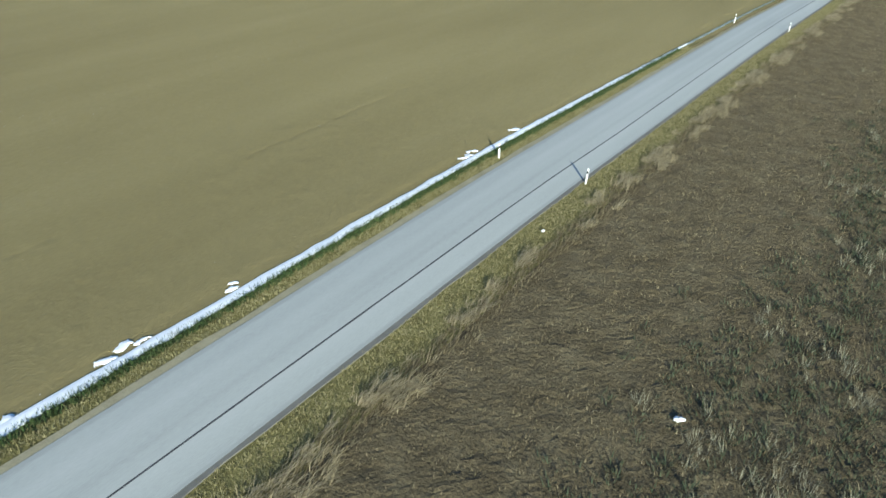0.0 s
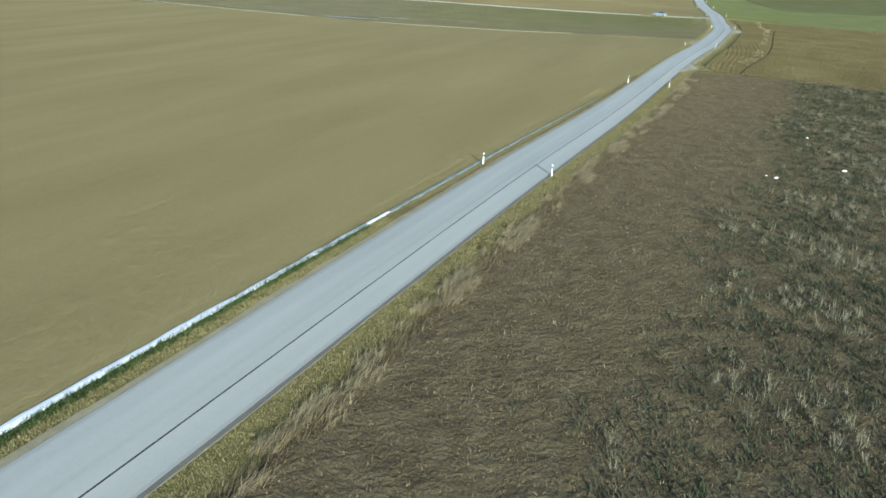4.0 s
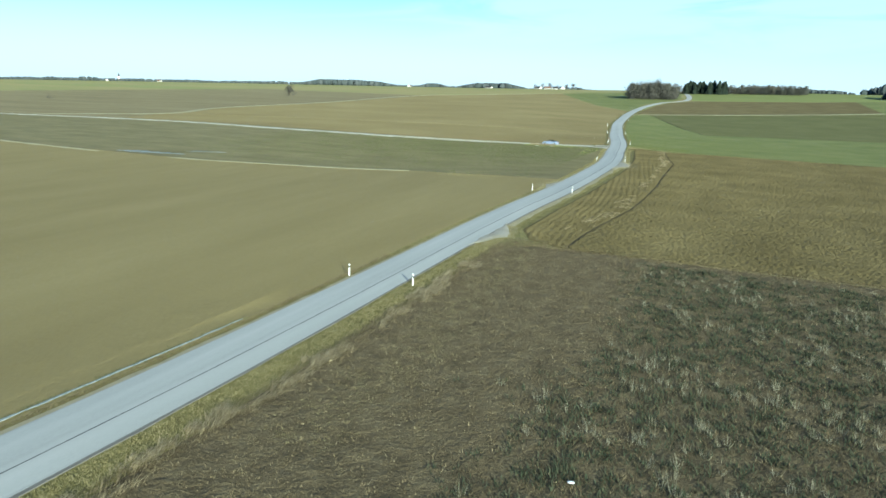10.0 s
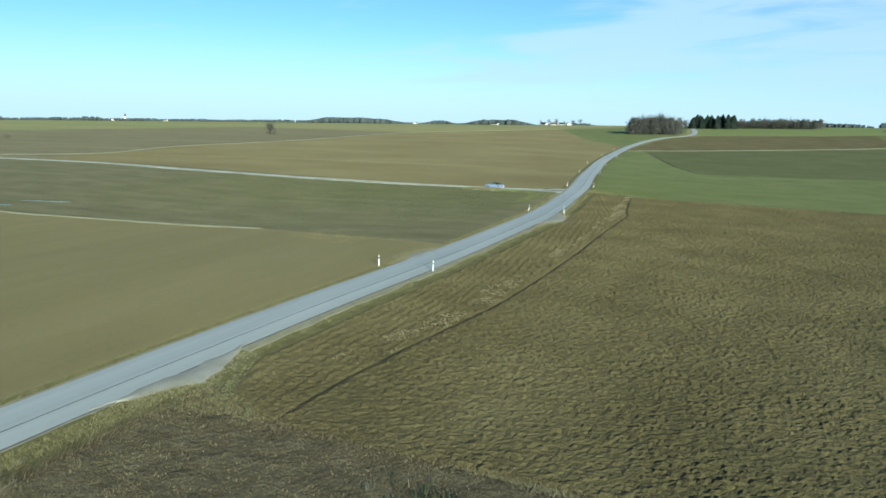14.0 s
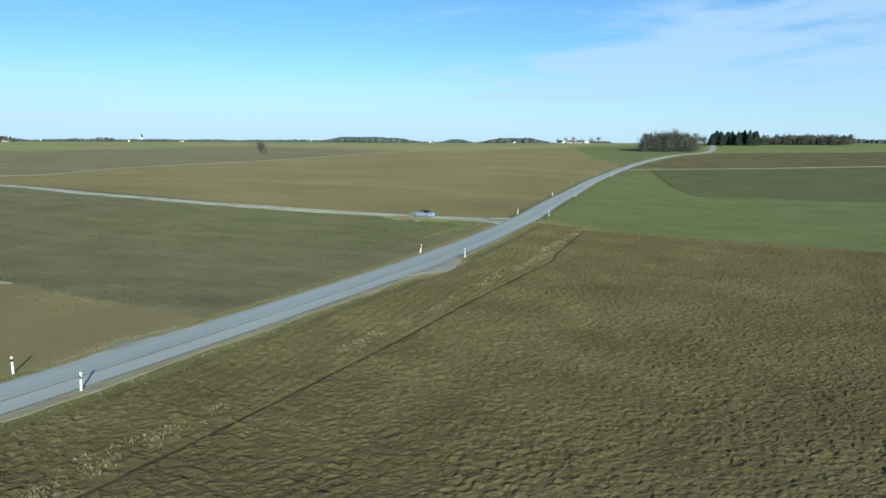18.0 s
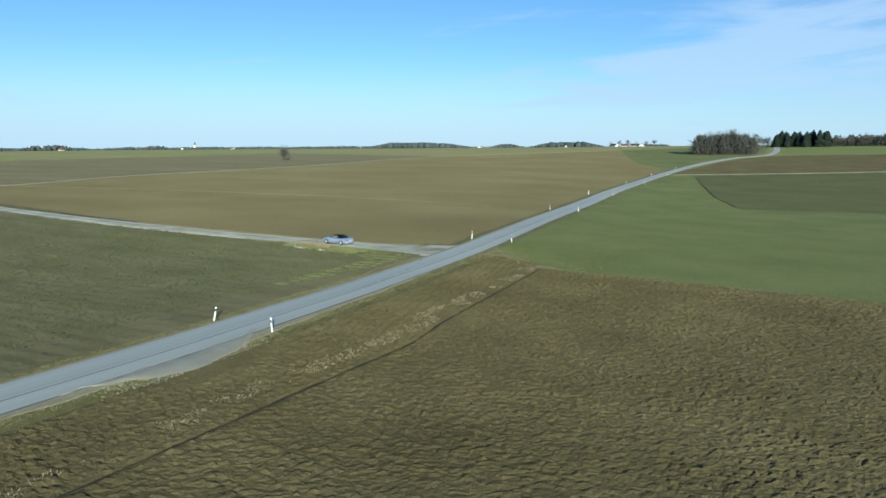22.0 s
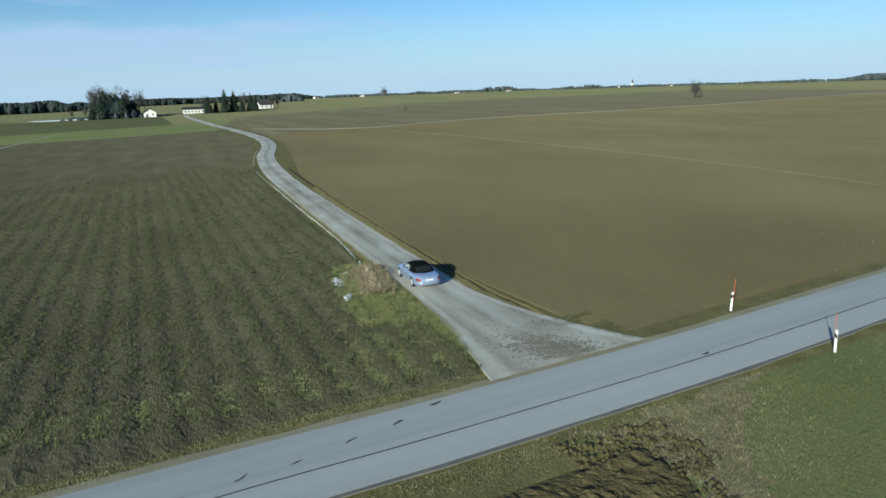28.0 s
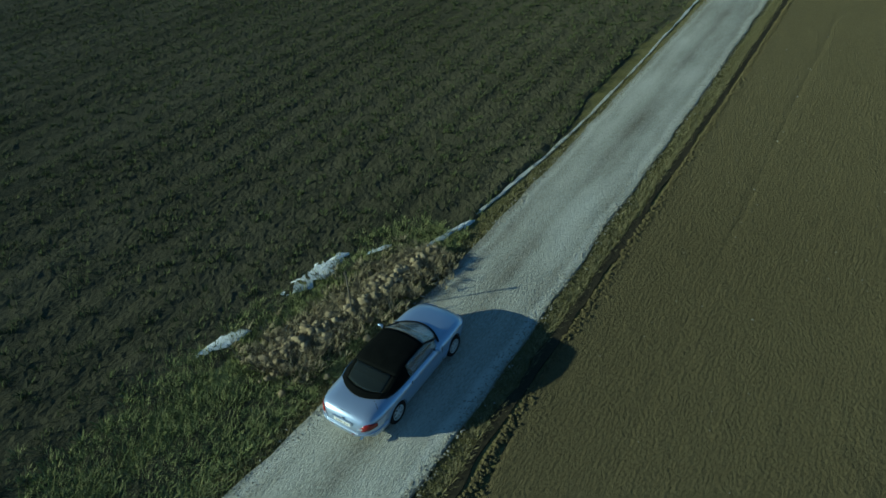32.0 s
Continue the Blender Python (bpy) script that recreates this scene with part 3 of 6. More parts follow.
FIELDS = [
    ("verge", along_road(-160, 500, -5.4, 30) + along_road(500, -160, 5.6, 30), "verge", "thin grass and soil verge along both sides of the road"),
    ("track_verge", [(-2, 230), (-2, 248), (-20, 244), (-75, 243), (-140, 250), (-200, 250), (-300, 246), (-300, 232), (-200, 238), (-130, 236), (-75, 232), (-20, 232)], "verge", "thin grass verge along the gravel track"),  # name, outline, material, label; later ones lie on top of earlier ones
    ("bare_tan_field", along_road(-160, 36, -4.2, 8) + along_road(46, 174, -3.25, 10) + [(-31, 175), (-77, 171), (-160, 175), (-420, 174), (-420, -160)], "tan",
     "wide smooth tan seedbed field with scattered pale stones"),
    ("winter_crop_field", along_road(168, 236, -3.3, 8) + [(-20, 236.2), (-80, 235.4), (-120, 238), (-165, 243), (-246, 241), (-219, 173), (-77, 166.3), (-31, 171.3)], "crop",
     "dark winter crop field with thin green rows beside the gravel track"),
    ("far_meadow", [(-185, -40), (-268, 110), (-335, 223), (-520, 215), (-560, -40)], "dkgreen", "dull green meadow in front of the farm"),
    ("pale_strip_field", [(-165, -40), (-216, 133), (-246, 241), (-300, 238), (-335, 223), (-268, 110), (-185, -40)], "palegreen", "pale green strip field at the end of the crop"),
    ("brown_seedbed_field", along_road(244, 472, -3.6, 10) + [(-60, 525), (-74, 563), (-131, 724), (-219, 594), (-213, 427), (-216, 337), (-200, 282), (-190, 250), (-140, 248), (-80, 241.0), (-20, 241.1), (-8, 242.6)], "tan2",
     "large brown seedbed field beside the gravel track"),
    ("grey_stubble_field", [(-190, 250), (-200, 282), (-216, 337), (-213, 427), (-219, 594), (-420, 640), (-520, 420), (-420, 260), (-300, 245)], "stubble",
     "grey-green stubble field beyond the brown seedbed"),
    ("far_brown_field", [(-520, 420), (-420, 640), (-219, 594), (-131, 724), (-260, 900), (-800, 700)], "far", "distant patchwork of brown and green fields"),
    ("green_knoll_field", [(-31, 473), (-60, 525), (-74, 563), (-131, 724), (-80, 800), (-26, 800), (-14, 660), (-18, 620), (-28, 590), (-32, 540)], "green", "green meadow on the far rise beside the road"),
    ("rough_field", along_road(-160, 121, 5.0, 12) + [(12, 122.2), (28, 122), (45, 122.8), (90, 124), (330, 128), (330, -160)], "rough",
     "fallow field of dead brown weeds and rough grass"),
    ("trodden_corner", [(5.6, 119.0), (9.5, 119.0), (12.4, 122.2), (8.6, 124.8), (7.0, 128), (6.5, 127.5)], "rough", "trodden grassy corner between two fields"),
    ("ploughed_field", [(12.8, 122.6), (28, 122.4), (45, 123.2), (90, 124.4), (330, 128), (330, 262), (120, 248), (46, 239.4), (26, 237.5)] + list(zip(FURROW_X, FURROW_Y))[:0:-1], "plough",
     "ploughed field of brown loam turned in clods"),
    ("headland", along_road(128, 236, 4.6, 10) + [(3.4, 238.2), (6, 238.4), (9, 237.2)] + list(zip(FURROW_X, FURROW_Y))[:0:-1] + [(12.4, 123), (8.6, 124.9)], "plough",
     "strip of ploughed headland with pale straw between road and furrow"),
    ("green_field", along_road(236, 440, 3.2, 10) + [(-22, 444), (69, 505), (160, 559), (400, 640), (330, 262.4), (120, 248.4), (46, 239.8), (26, 237.9), (11.7, 236.4), (4, 240)], "green",
     "green winter field of short grass beside the road"),
    ("grassy_corner", along_road(236.0, 246, 3.0, 4) + [(2.4, 244.4), (4.5, 241.8), (8, 239.7), (12, 237.5), (13.2, 236.5), (11.5, 236.0), (9, 237.3), (6, 238.5), (3.3, 238.4), (2.6, 236.4)], "drycorner", "dry grassy corner between headland and green field"),
    ("dull_green_field", [(-17, 447), (-11.8, 432), (5.8, 367), (17.5, 333.5), (36, 341), (57, 345), (400, 400), (400, 640), (160, 559), (69, 505)], "dkgreen", "dull green field beyond a dark furrow"),
    ("far_rise_meadow", [(109, 534), (160, 563), (420, 652), (420, 830), (160, 690), (112, 663)], "green", "green meadow beside the distant ploughed field"),
    ("far_ploughed_field", [(-23, 447), (69, 509), (109, 534), (112, 663), (79, 645), (0, 626), (-8, 612), (-18, 588), (-23, 545), (-24, 500)], "plough", "distant brown ploughed field on the rise"),
    ("far_pale_field", [(-5, 630), (0, 628), (79, 647), (160, 692), (420, 834), (600, 1200), (40, 1200), (-24, 880), (-17, 790), (-7, 700)], "palegreen", "pale green field on the distant rise"),
]


# worn borders wander instead of running straight
RAGGED = {"winter_crop_field": (1.5, 0.6), "grassy_corner": (0.5, 0.9), "trodden_corner": (0.5, 0.8), "pale_strip_field": (5.0, 1.5), "green_knoll_field": (6.0, 2.0)}


def ragged_outline(poly, step, amp):
    out = []
    for (x0, y0), (x1, y1) in zip(poly, poly[1:] + poly[:1]):
        n = max(1, int(math.hypot(x1 - x0, y1 - y0) / step))
        for i in range(n):
            x, y = x0 + (x1 - x0) * i / n, y0 + (y1 - y0) * i / n
            k = 0.6 / step
            out.append((x + amp * (2 * float(fbm(x * k, y * k + 9, 91)) - 1), y + amp * (2 * float(fbm(x * k + 31, y * k, 92)) - 1)))
    return out


FIELDS = [(n_, ragged_outline(p_, *RAGGED[n_]) if n_ in RAGGED else p_, m_, l_) for n_, p_, m_, l_ in FIELDS]


def build_land():
    """One land surface, cut along the field edges; every field is a piece of it and the rest runs to the horizon."""
    from mathutils.geometry import delaunay_2d_cdt
    rng = np.random.default_rng(4)
    pts = []
    for x0, x1, y0, y1, s in ((-130, 90, -110, 300, 5.0), (-420, 330, -160, 720, 17.0)):
        gx, gy = np.meshgrid(np.arange(x0, x1, s), np.arange(y0, y1, s))
        p = np.c_[gx.ravel(), gy.ravel()] + rng.uniform(-0.25, 0.25, (gx.size, 2)) * s
        if s > 10:
            p = p[~((p[:, 0] > -130) & (p[:, 0] < 90) & (p[:, 1] > -110) & (p[:, 1] < 300))]
        pts.append(p)
    for r in np.geomspace(420, 4600, 26):
        n = 96
        a = (np.arange(n) + rng.uniform(0, 1)) * 2 * math.pi / n
        p = np.c_[np.cos(a) * r, 200 + np.sin(a) * r]
        pts.append(p[~((p[:, 0] > -425) & (p[:, 0] < 335) & (p[:, 1] > -165) & (p[:, 1] < 725))])
    verts = [Vector(p) for p in np.concatenate(pts)]
    edges = []
    for _, poly, _, _ in FIELDS:
        ring = []
        for (x0, y0), (x1, y1) in zip(poly, poly[1:] + poly[:1]):
            n = max(1, int(math.hypot(x1 - x0, y1 - y0) / 12))
            ring += [Vector((x0 + (x1 - x0) * i / n, y0 + (y1 - y0) * i / n)) for i in range(n)]
        base = len(verts)
        verts += ring
        edges += [(base + i, base + (i + 1) % len(ring)) for i in range(len(ring))]
    v2, _, f2, *_ = delaunay_2d_cdt(verts, edges, [], 0, 0.01)
    V = np.array([(v.x, v.y) for v in v2])
    F = np.array([f for f in f2 if len(f) == 3])
    c = V[F].mean(1)
    zone = np.full(len(F), -1)
    for i, (_, poly, _, _) in enumerate(FIELDS):
        zone[inside(c[:, 0], c[:, 1], poly)] = i
    e1, e2 = V[F[:, 1]] - V[F[:, 0]], V[F[:, 2]] - V[F[:, 0]]
    flip = e1[:, 0] * e2[:, 1] - e1[:, 1] * e2[:, 0] < 0
    F[flip] = F[flip][:, ::-1]
    V3 = np.c_[V, land(V[:, 0], V[:, 1])]
    for i in range(-1, len(FIELDS)):
        sel = F[zone == i]
        if len(sel) == 0:
            continue
        used, inv = np.unique(sel, return_inverse=True)
        name, mat, label = ("ground", "far", "gently rolling farmland that reaches the horizon") if i < 0 else (FIELDS[i][0], FIELDS[i][2], FIELDS[i][3])
        ob = new(name, fast_mesh(name, V3[used], inv.reshape(-1, 3), M[mat], True))
        tagged(ob, label, "field" if i >= 0 else "ground", kind="structure")


build_land()

# ---- road ----
road = tagged(ribbon("road", ROAD, lambda f: -2.62 + 0.42 * min(1, max(0, (f - 0.205) / 0.05)) + 0.14 * min(1, max(0, (f - 0.30) / 0.05)), lambda f: 2.45 - 0.28 * min(1, max(0, (f - 0.205) / 0.05)), 0.05, M["asphalt"], crown=0.04, cross=7), "narrow country road of bleached grey asphalt", "road", kind="structure")
near_road = [p for p in ROAD if -70 < p.y < 330]
tagged(ribbon("road_edge", near_road, lambda f: 2.40 - 0.28 * min(1, max(0, (f - 0.32) / 0.12)), lambda f: 2.70 - 0.34 * min(1, max(0, (f - 0.32) / 0.12)), 0.045, M["asphalt_edge"], ragged=0.10), "dark crumbling asphalt edge along the road", "road edge", kind="structure")
tagged(ribbon("road_shoulder", near_road, lambda f: -3.05 + 0.50 * min(1, max(0, (f - 0.32) / 0.12)), lambda f: -2.40 + 0.4 * min(1, max(0, (f - 0.32) / 0.12)), 0.03, M["shoulder"], ragged=0.15, seed=9), "dusty grey shoulder along the road", "road edge", kind="structure")
seam = [p + Vector((0.92 - 0.36 * min(1, max(0, (p.y - 10) / 50)), 0)) for p in ROAD if -70 < p.y < 300]
tagged(ribbon("tar_joint", seam, -0.016, 0.016, 0.092, M["tar"], skirt=0.012, cross=2, ragged=0.015), "dark tar joint line in the road", "road joint", kind="structure")


def patch(name, cx, cy, rx, ry, lift, mat, seed, label, category, turn=0.0, kind="structure", dome=0.0, n=72, wild=0.5, rings=5):
    """An irregular flat patch on the ground, thicker in its middle."""
    vs, fs = [], []
    for k in range(rings + 1):
        f = (k + 0.02) / rings
        for i in range(n):
            a = 2 * math.pi * i / n
            u, v = math.cos(a) * rx * f, math.sin(a) * ry * f
            x = cx + u * math.cos(turn) - v * math.sin(turn)
            y = cy + u * math.sin(turn) + v * math.cos(turn)
            grain = 1.1 / max(0.35, min(rx, ry))
            x += f * wild * ry * (float(fbm(x * grain + seed, y * grain, seed, 3)) * 2 - 1)
            y += f * wild * min(rx, ry) * 1.4 * (float(fbm(x * grain, y * grain + seed * 3, seed + 1, 3)) * 2 - 1)
            fray = f * 0.55 * wild * min(rx, ry) * (float(fbm(x * grain * 5, y * grain * 5, seed + 4, 3)) * 2 - 1)
            x, y = x + fray * math.cos(a + turn), y + fray * math.sin(a + turn)
            vs.append((x, y, lift + dome * (1 - f ** 2) * (0.6 + 0.8 * float(fbm(x * 3, y * 3, seed))) if k < rings else -0.05))
    V = np.array(vs)
    V[:, 2] += land(V[:, 0], V[:, 1])
    for k in range(rings):
        for i in range(n):
            a, b = k * n + i, k * n + (i + 1) % n
            fs.append((a, a + n, b + n, b))
    fs = np.array(fs)
    return tagged(new(name, fast_mesh(name, V, fs, M[mat], True)), label, category, kind=kind)


RNG = np.random.default_rng(11)


# ---- gravel track and its mouth ----
def flare(f):
    return max(0.0, 1 - f * 40) ** 1.7


track = ribbon("gravel_track", TRACK, lambda f: -1.65 - flare(f) * 2.1, lambda f: 1.65 + flare(f) * 3.3, 0.055, M["gravel"], cross=9, ragged=0.13, crown=0.03, even=True, skirt=0.07)
tagged(track, "pale gravel farm track with worn wheel lanes", "track", kind="structure")
tagged(ribbon("dusty_verge", [p for p in ROAD if 128 < p.y < 230], 2.0, lambda f: 3.1 - 0.75 * max(0, f - 0.75) * 4, 0.022, M["shoulder"], ragged=0.45, seed=15, skirt=0.03), "pale dusty verge between road and headland", "road edge", kind="structure")


def entrance(y0, y1, depth, seed, label, side=1):
    """Dust and gravel carried onto the edge of the road where carts turn in."""
    line = [p for p in smooth_line([tuple(q) for q in ROAD], 0.5) if y0 < p.y < y1]

    def out(f):
        return side * (2.15 + depth * math.sin(math.pi * f) ** 1.6)

    ob = ribbon("field_entrance", line, side * 1.9 if side > 0 else out, out if side > 0 else side * 1.9, 0.006, M["dust"], ragged=0.5, crown=0.08, cross=9, seed=seed, skirt=0.02)
    n = int(80 * (y1 - y0))
    y = RNG.uniform(y0, y1, n)
    f = (y - y0) / (y1 - y0)
    rim = np.interp(y, [p.y for p in ROAD], [p.x for p in ROAD]) + side * (2.15 + depth * np.sin(math.pi * f) ** 1.6 + RNG.normal(0.25, 0.55, n))
    pebbles("entrance_crumbs", rim, y, 0.015, 0.06, "shoulder", "crumbs of pale dirt at the field entrance", "dirt", 0.5)
    return tagged(ob, label, "field entrance", kind="structure")


# light grass strips between fields, and the far field road
def strip(name, pts, half, mat, label, category="field edge", ragged=0.5, lift=0.05, step=3.0):
    return tagged(ribbon(name, smooth_line(pts, step), lambda f: -half * min(1, f * 30 + 0.2, (1 - f) * 12 + 0.1), lambda f: half * min(1, f * 30 + 0.2, (1 - f) * 12 + 0.1), lift, M[mat], cross=3, ragged=ragged), label, category, kind="structure")


strip("grass_strip", [(-29, 171.2), (-45, 169.6), (-77, 166.2), (-84, 166)], 0.42, "drygrass", "pale dry grass strip between two fields")
strip("grass_strip", [(-104, 166.2), (-125, 168), (-160, 172), (-185, 176), (-219, 178), (-300, 180)], 0.6, "drygrass", "pale dry grass strip between two fields")
strip("grass_strip", [(-192, 281), (-146, 288), (-104, 292), (-72, 295.5), (-36, 297), (-26, 295)], 0.10, "drycorner", "pale broken dry strip across the brown field", ragged=0.3)
strip("grass_strip", [(-240, 250), (-200, 282), (-216, 337), (-213, 427), (-219, 594), (-131, 724)], 1.6, "drygrass", "pale field path along the brown field")
strip("farm_path", [(-24, 443), (20, 474), (69, 507), (160, 561), (400, 646)], 1.5, "drygrass", "pale farm path between green and brown fields")
strip("dark_furrow", [(-11.8, 432), (5.8, 367), (17.5, 333.5)], 0.2, "ditch", "dark furrow line in the green field", "furrow")
# flat dark strips lay the shade inside furrow and ditch on as colour
strip("furrow", list(zip(FURROW_X, FURROW_Y)), 0.08, "ditch", "narrow dark strip for the shade in the furrow along the ploughed field", "furrow", 0.12, 0.05, 0.5)
strip("track_ditch", [(-10.5, 241.5), (-14, 241.0), (-20, 240.85), (-40, 240.85), (-75, 240.6), (-92, 240.9)], 0.14, "ditch", "dark strip for the shade in the shallow ditch along the gravel track", "ditch", 0.19, 0.03, 0.3)
strip("grass_line", [(-23.6, 235.4), (-26.5, 235.9), (-31, 236.25), (-40, 236.3), (-52, 236.05), (-70, 235.8)], 0.055, "palestraw", "thin cream line of old snow and dry grass along the track", "field edge", 0.09, 0.045, 0.3)
strip("grass_line", [(-68, 235.85), (-90, 235.6), (-115, 238), (-140, 242)], 0.12, "drygrass", "pale line of dry grass along the track", "field edge", 0.13, 0.035)

# ---- relief of the near fields, grass, stones ----
def relief(name, poly, x0, x1, y0, y1, sx, sy, lift, height, mat, label, category, jag=0.33):
    """A fine skin over part of a field: height(x, y) gives its relief; cells outside the outline are left out."""
    xs, ys = np.arange(x0, x1, sx), np.arange(y0, y1, sy)
    gx, gy = np.meshgrid(xs, ys)
    g = np.random.default_rng(3)
    x, y = (gx + g.uniform(-jag, jag, gx.shape) * sx).ravel(), (gy + g.uniform(-jag, jag, gx.shape) * sy).ravel()
    keep = inside(x, y, poly).reshape(gx.shape)
    e = np.pad(keep, 1, mode="edge")
    rim = (keep & e[:-2, 1:-1] & e[2:, 1:-1] & e[1:-1, :-2] & e[1:-1, 2:]).astype(float)
    soft = rim.copy()
    for _ in range(3):
        e = np.pad(soft, 1, mode="edge")
        soft = (soft * 2 + e[:-2, 1:-1] + e[2:, 1:-1] + e[1:-1, :-2] + e[1:-1, 2:]) / 6 * rim
    rim, soft = rim.ravel(), soft.ravel()
    z = land(x, y) + np.where(rim > 0, (lift + height(x, y)) * soft, -0.004)
    idx = np.arange(gx.size).reshape(gx.shape)
    ok = keep[:-1, :-1] & keep[1:, :-1] & keep[:-1, 1:] & keep[1:, 1:]
    q = np.stack([idx[:-1, :-1], idx[:-1, 1:], idx[1:, 1:], idx[1:, :-1]], -1)[ok]
    used, inv = np.unique(q, return_inverse=True)
    V = np.c_[x, y, z][used]
    return tagged(new(name, fast_mesh(name, V, inv.reshape(-1, 4), M[mat], jag < 0.3)), label, category, kind="stuff")


def field(name):
    return next(f[1] for f in FIELDS if f[0] == name)


def clods_h(x, y, cell, seed, fill=1.0):
    """Rounded clods of uneven size, one to a jittered cell."""
    u, v = x / cell, y / cell
    iu, iv = np.floor(u), np.floor(v)
    best = np.zeros(x.shape)
    for du in (-1, 0, 1):
        for dv in (-1, 0, 1):
            a, b = iu + du, iv + dv
            cu, cv = a + rnd2(a, b, seed), b + rnd2(a, b, seed + 1)
            r = 0.30 + 0.55 * rnd2(a, b, seed + 2)
            tall = (0.35 + 0.65 * rnd2(a, b, seed + 3)) * (rnd2(a, b, seed + 4) < fill)
            d2 = ((u - cu) ** 2 + (v - cv) ** 2 * (1 + rnd2(a, b, seed + 5))) / r ** 2
            best = np.maximum(best, tall * np.sqrt(np.maximum(0, 1 - d2)))
    return best




def plough_h(x, y):
    """Turned slices broken into clods; flat by the furrow and where carts drive in."""
    d = x - np.interp(y, FURROW_Y, FURROW_X)
    lane = np.where(d > 0, np.clip((d - 0.11) / 0.10, 0, 1), np.clip((-d - 0.1) / 0.2, 0, 1))
    lane = np.where((y > 121) & (y < 236.5), lane, 1.0)
    gate = np.clip((np.hypot((x - 7.4) / 3.2, (y - 194.4) / 4.8) - 0.8) / 0.4, 0, 1)
    head = np.clip(-d / 1.0, 0, 1)
    w = fbm(x * 0.5, y * 0.5, 21) * 5
    slices = np.abs(np.sin(math.pi * (x * 0.35 + y) / 0.95 + w)) * fbm(x * 0.6, y * 0.6, 27)
    banks_ = (0.5 + 0.5 * np.sin(2 * math.pi * (d + 0.12 * y) / 0.85 + 0.5 * w)) * fbm(x * 0.9, y * 0.9, 24)
    turned = np.clip(2.2 * fbm(x * 0.11, y * 0.11, 23) - 0.6, 0, 1)
    h = 0.02 + 0.045 * slices * turned + 0.10 * head * banks_ + 0.11 * clods_h(x, y, 0.33, 22, 0.55) * (0.35 + fbm(x * 0.35, y * 0.35, 26)) + 0.05 * clods_h(x, y, 0.62, 29, 0.3) + 0.05 * rnd2(x * 7, y * 7, 28)
    return h * lane * (0.25 + 0.75 * gate)


def rough_h(x, y):
    return 0.05 * fbm(x * 1.2, y * 1.2, 31, 3) ** 1.5 + 0.05 * clods_h(x, y, 0.7, 33, 0.4) + 0.035 * rnd2(x * 6, y * 6, 34)


def crop_rows(x, y):
    return 0.5 + 0.5 * np.sin(2 * math.pi * (y - 0.05 * x) / 1.55 + 1.6 * fbm(x * 0.12, y * 0.12, 41))


def crop_h(x, y):
    fade = np.clip((x + 108) / 40, 0, 1) * np.clip((y - 169) / 14, 0, 1)
    return 0.01 + fade * (0.062 * crop_rows(x, y) * (0.3 + fbm(x * 0.3, y * 0.3, 42)) + 0.03 * clods_h(x, y, 0.3, 43, 0.6) + 0.03 * rnd2(x * 9, y * 9, 44))


def drill_h(x, y):
    fade = np.clip((272 - y) / 14, 0, 1) * np.clip((x + 64) / 16, 0, 1)
    rows = 0.5 + 0.5 * np.sin(2 * math.pi * (y + 0.25 * fbm(x * 0.05, y * 0.05, 51)) / 0.165)
    ruts = np.zeros(x.shape)
    for yr, wide in ((243.55, 0.11), (248.6, 0.11)):
        ruts = np.maximum(ruts, np.exp(-((y - yr - 0.35 * fbm(x * 0.06, x * 0 + yr, 55)) / wide) ** 2) * (0.35 + 0.65 * (fbm(x * 0.2, x * 0 + yr, 57) > 0.42)))
    return fade * (0.015 + 0.007 * rows * (0.3 + fbm(x * 0.5, y * 0.5, 56)) + 0.02 * clods_h(x, y, 0.4, 58, 0.3)) - 0.022 * ruts * fade


TURNED = [(6.4, 127.0), (7.9, 123.9), (12.2, 121.6)] + field("ploughed_field")[1:9] + [(11.4, 236.2)] + field("headland")[13::-1]
relief("ploughed_clods", TURNED, 2, 58, 122, 242, 0.152, 0.152, 0.02, plough_h, "plough", "turned clods of brown loam", "soil")
relief("ploughed_clods", field("ploughed_field"), 57.6, 92, 122, 246, 0.24, 0.24, 0.02, plough_h, "plough", "turned clods of brown loam", "soil")
relief("rough_field_mat", field("rough_field"), 1, 48, -45, 124, 0.25, 0.25, 0.02, rough_h, "rough", "matted dead weeds of the fallow field", "dead grass")


def tan_h(x, y):
    fade = np.clip((x + 34) / 14, 0, 1) * np.clip((125 - y) / 30, 0, 1)
    rows = 0.5 + 0.5 * np.sin(2 * math.pi * (x + 0.02 * y + 0.3 * fbm(x * 0.05, y * 0.05, 61)) / 0.9)
    rut = np.exp(-((x + 19.5 + 0.03 * y + 0.3 * fbm(y * 0.08, y * 0, 62)) / 0.16) ** 2) * (fbm(y * 0.15, y * 0 + 4, 63) > 0.45)
    return fade * (0.012 + 0.010 * rows * fbm(x * 0.5, y * 0.2, 64) + 0.035 * clods_h(x, y, 0.6, 65, 0.10) + 0.006 * rnd2(x * 9, y * 9, 66) - 0.04 * rut)


relief("seedbed_crumb", along_road(-46, 125, -5.3, 12) + [(-35, 125), (-35, -46)], -34, -5, -45, 125, 0.21, 0.34, 0.012, tan_h, "tan", "fine crumbled soil of the tan seedbed", "soil", 0.2)
CROP, BED = field("winter_crop_field"), field("brown_seedbed_field")
relief("crop_ridges", CROP, -44, 2.5, 219.9, 237, 0.13, 0.12, 0.02, crop_h, "crop", "low soil ridges of the winter crop", "soil")
relief("crop_ridges", CROP, -110, -43.5, 168, 240, 0.3, 0.22, 0.02, crop_h, "crop", "low soil ridges of the winter crop", "soil")
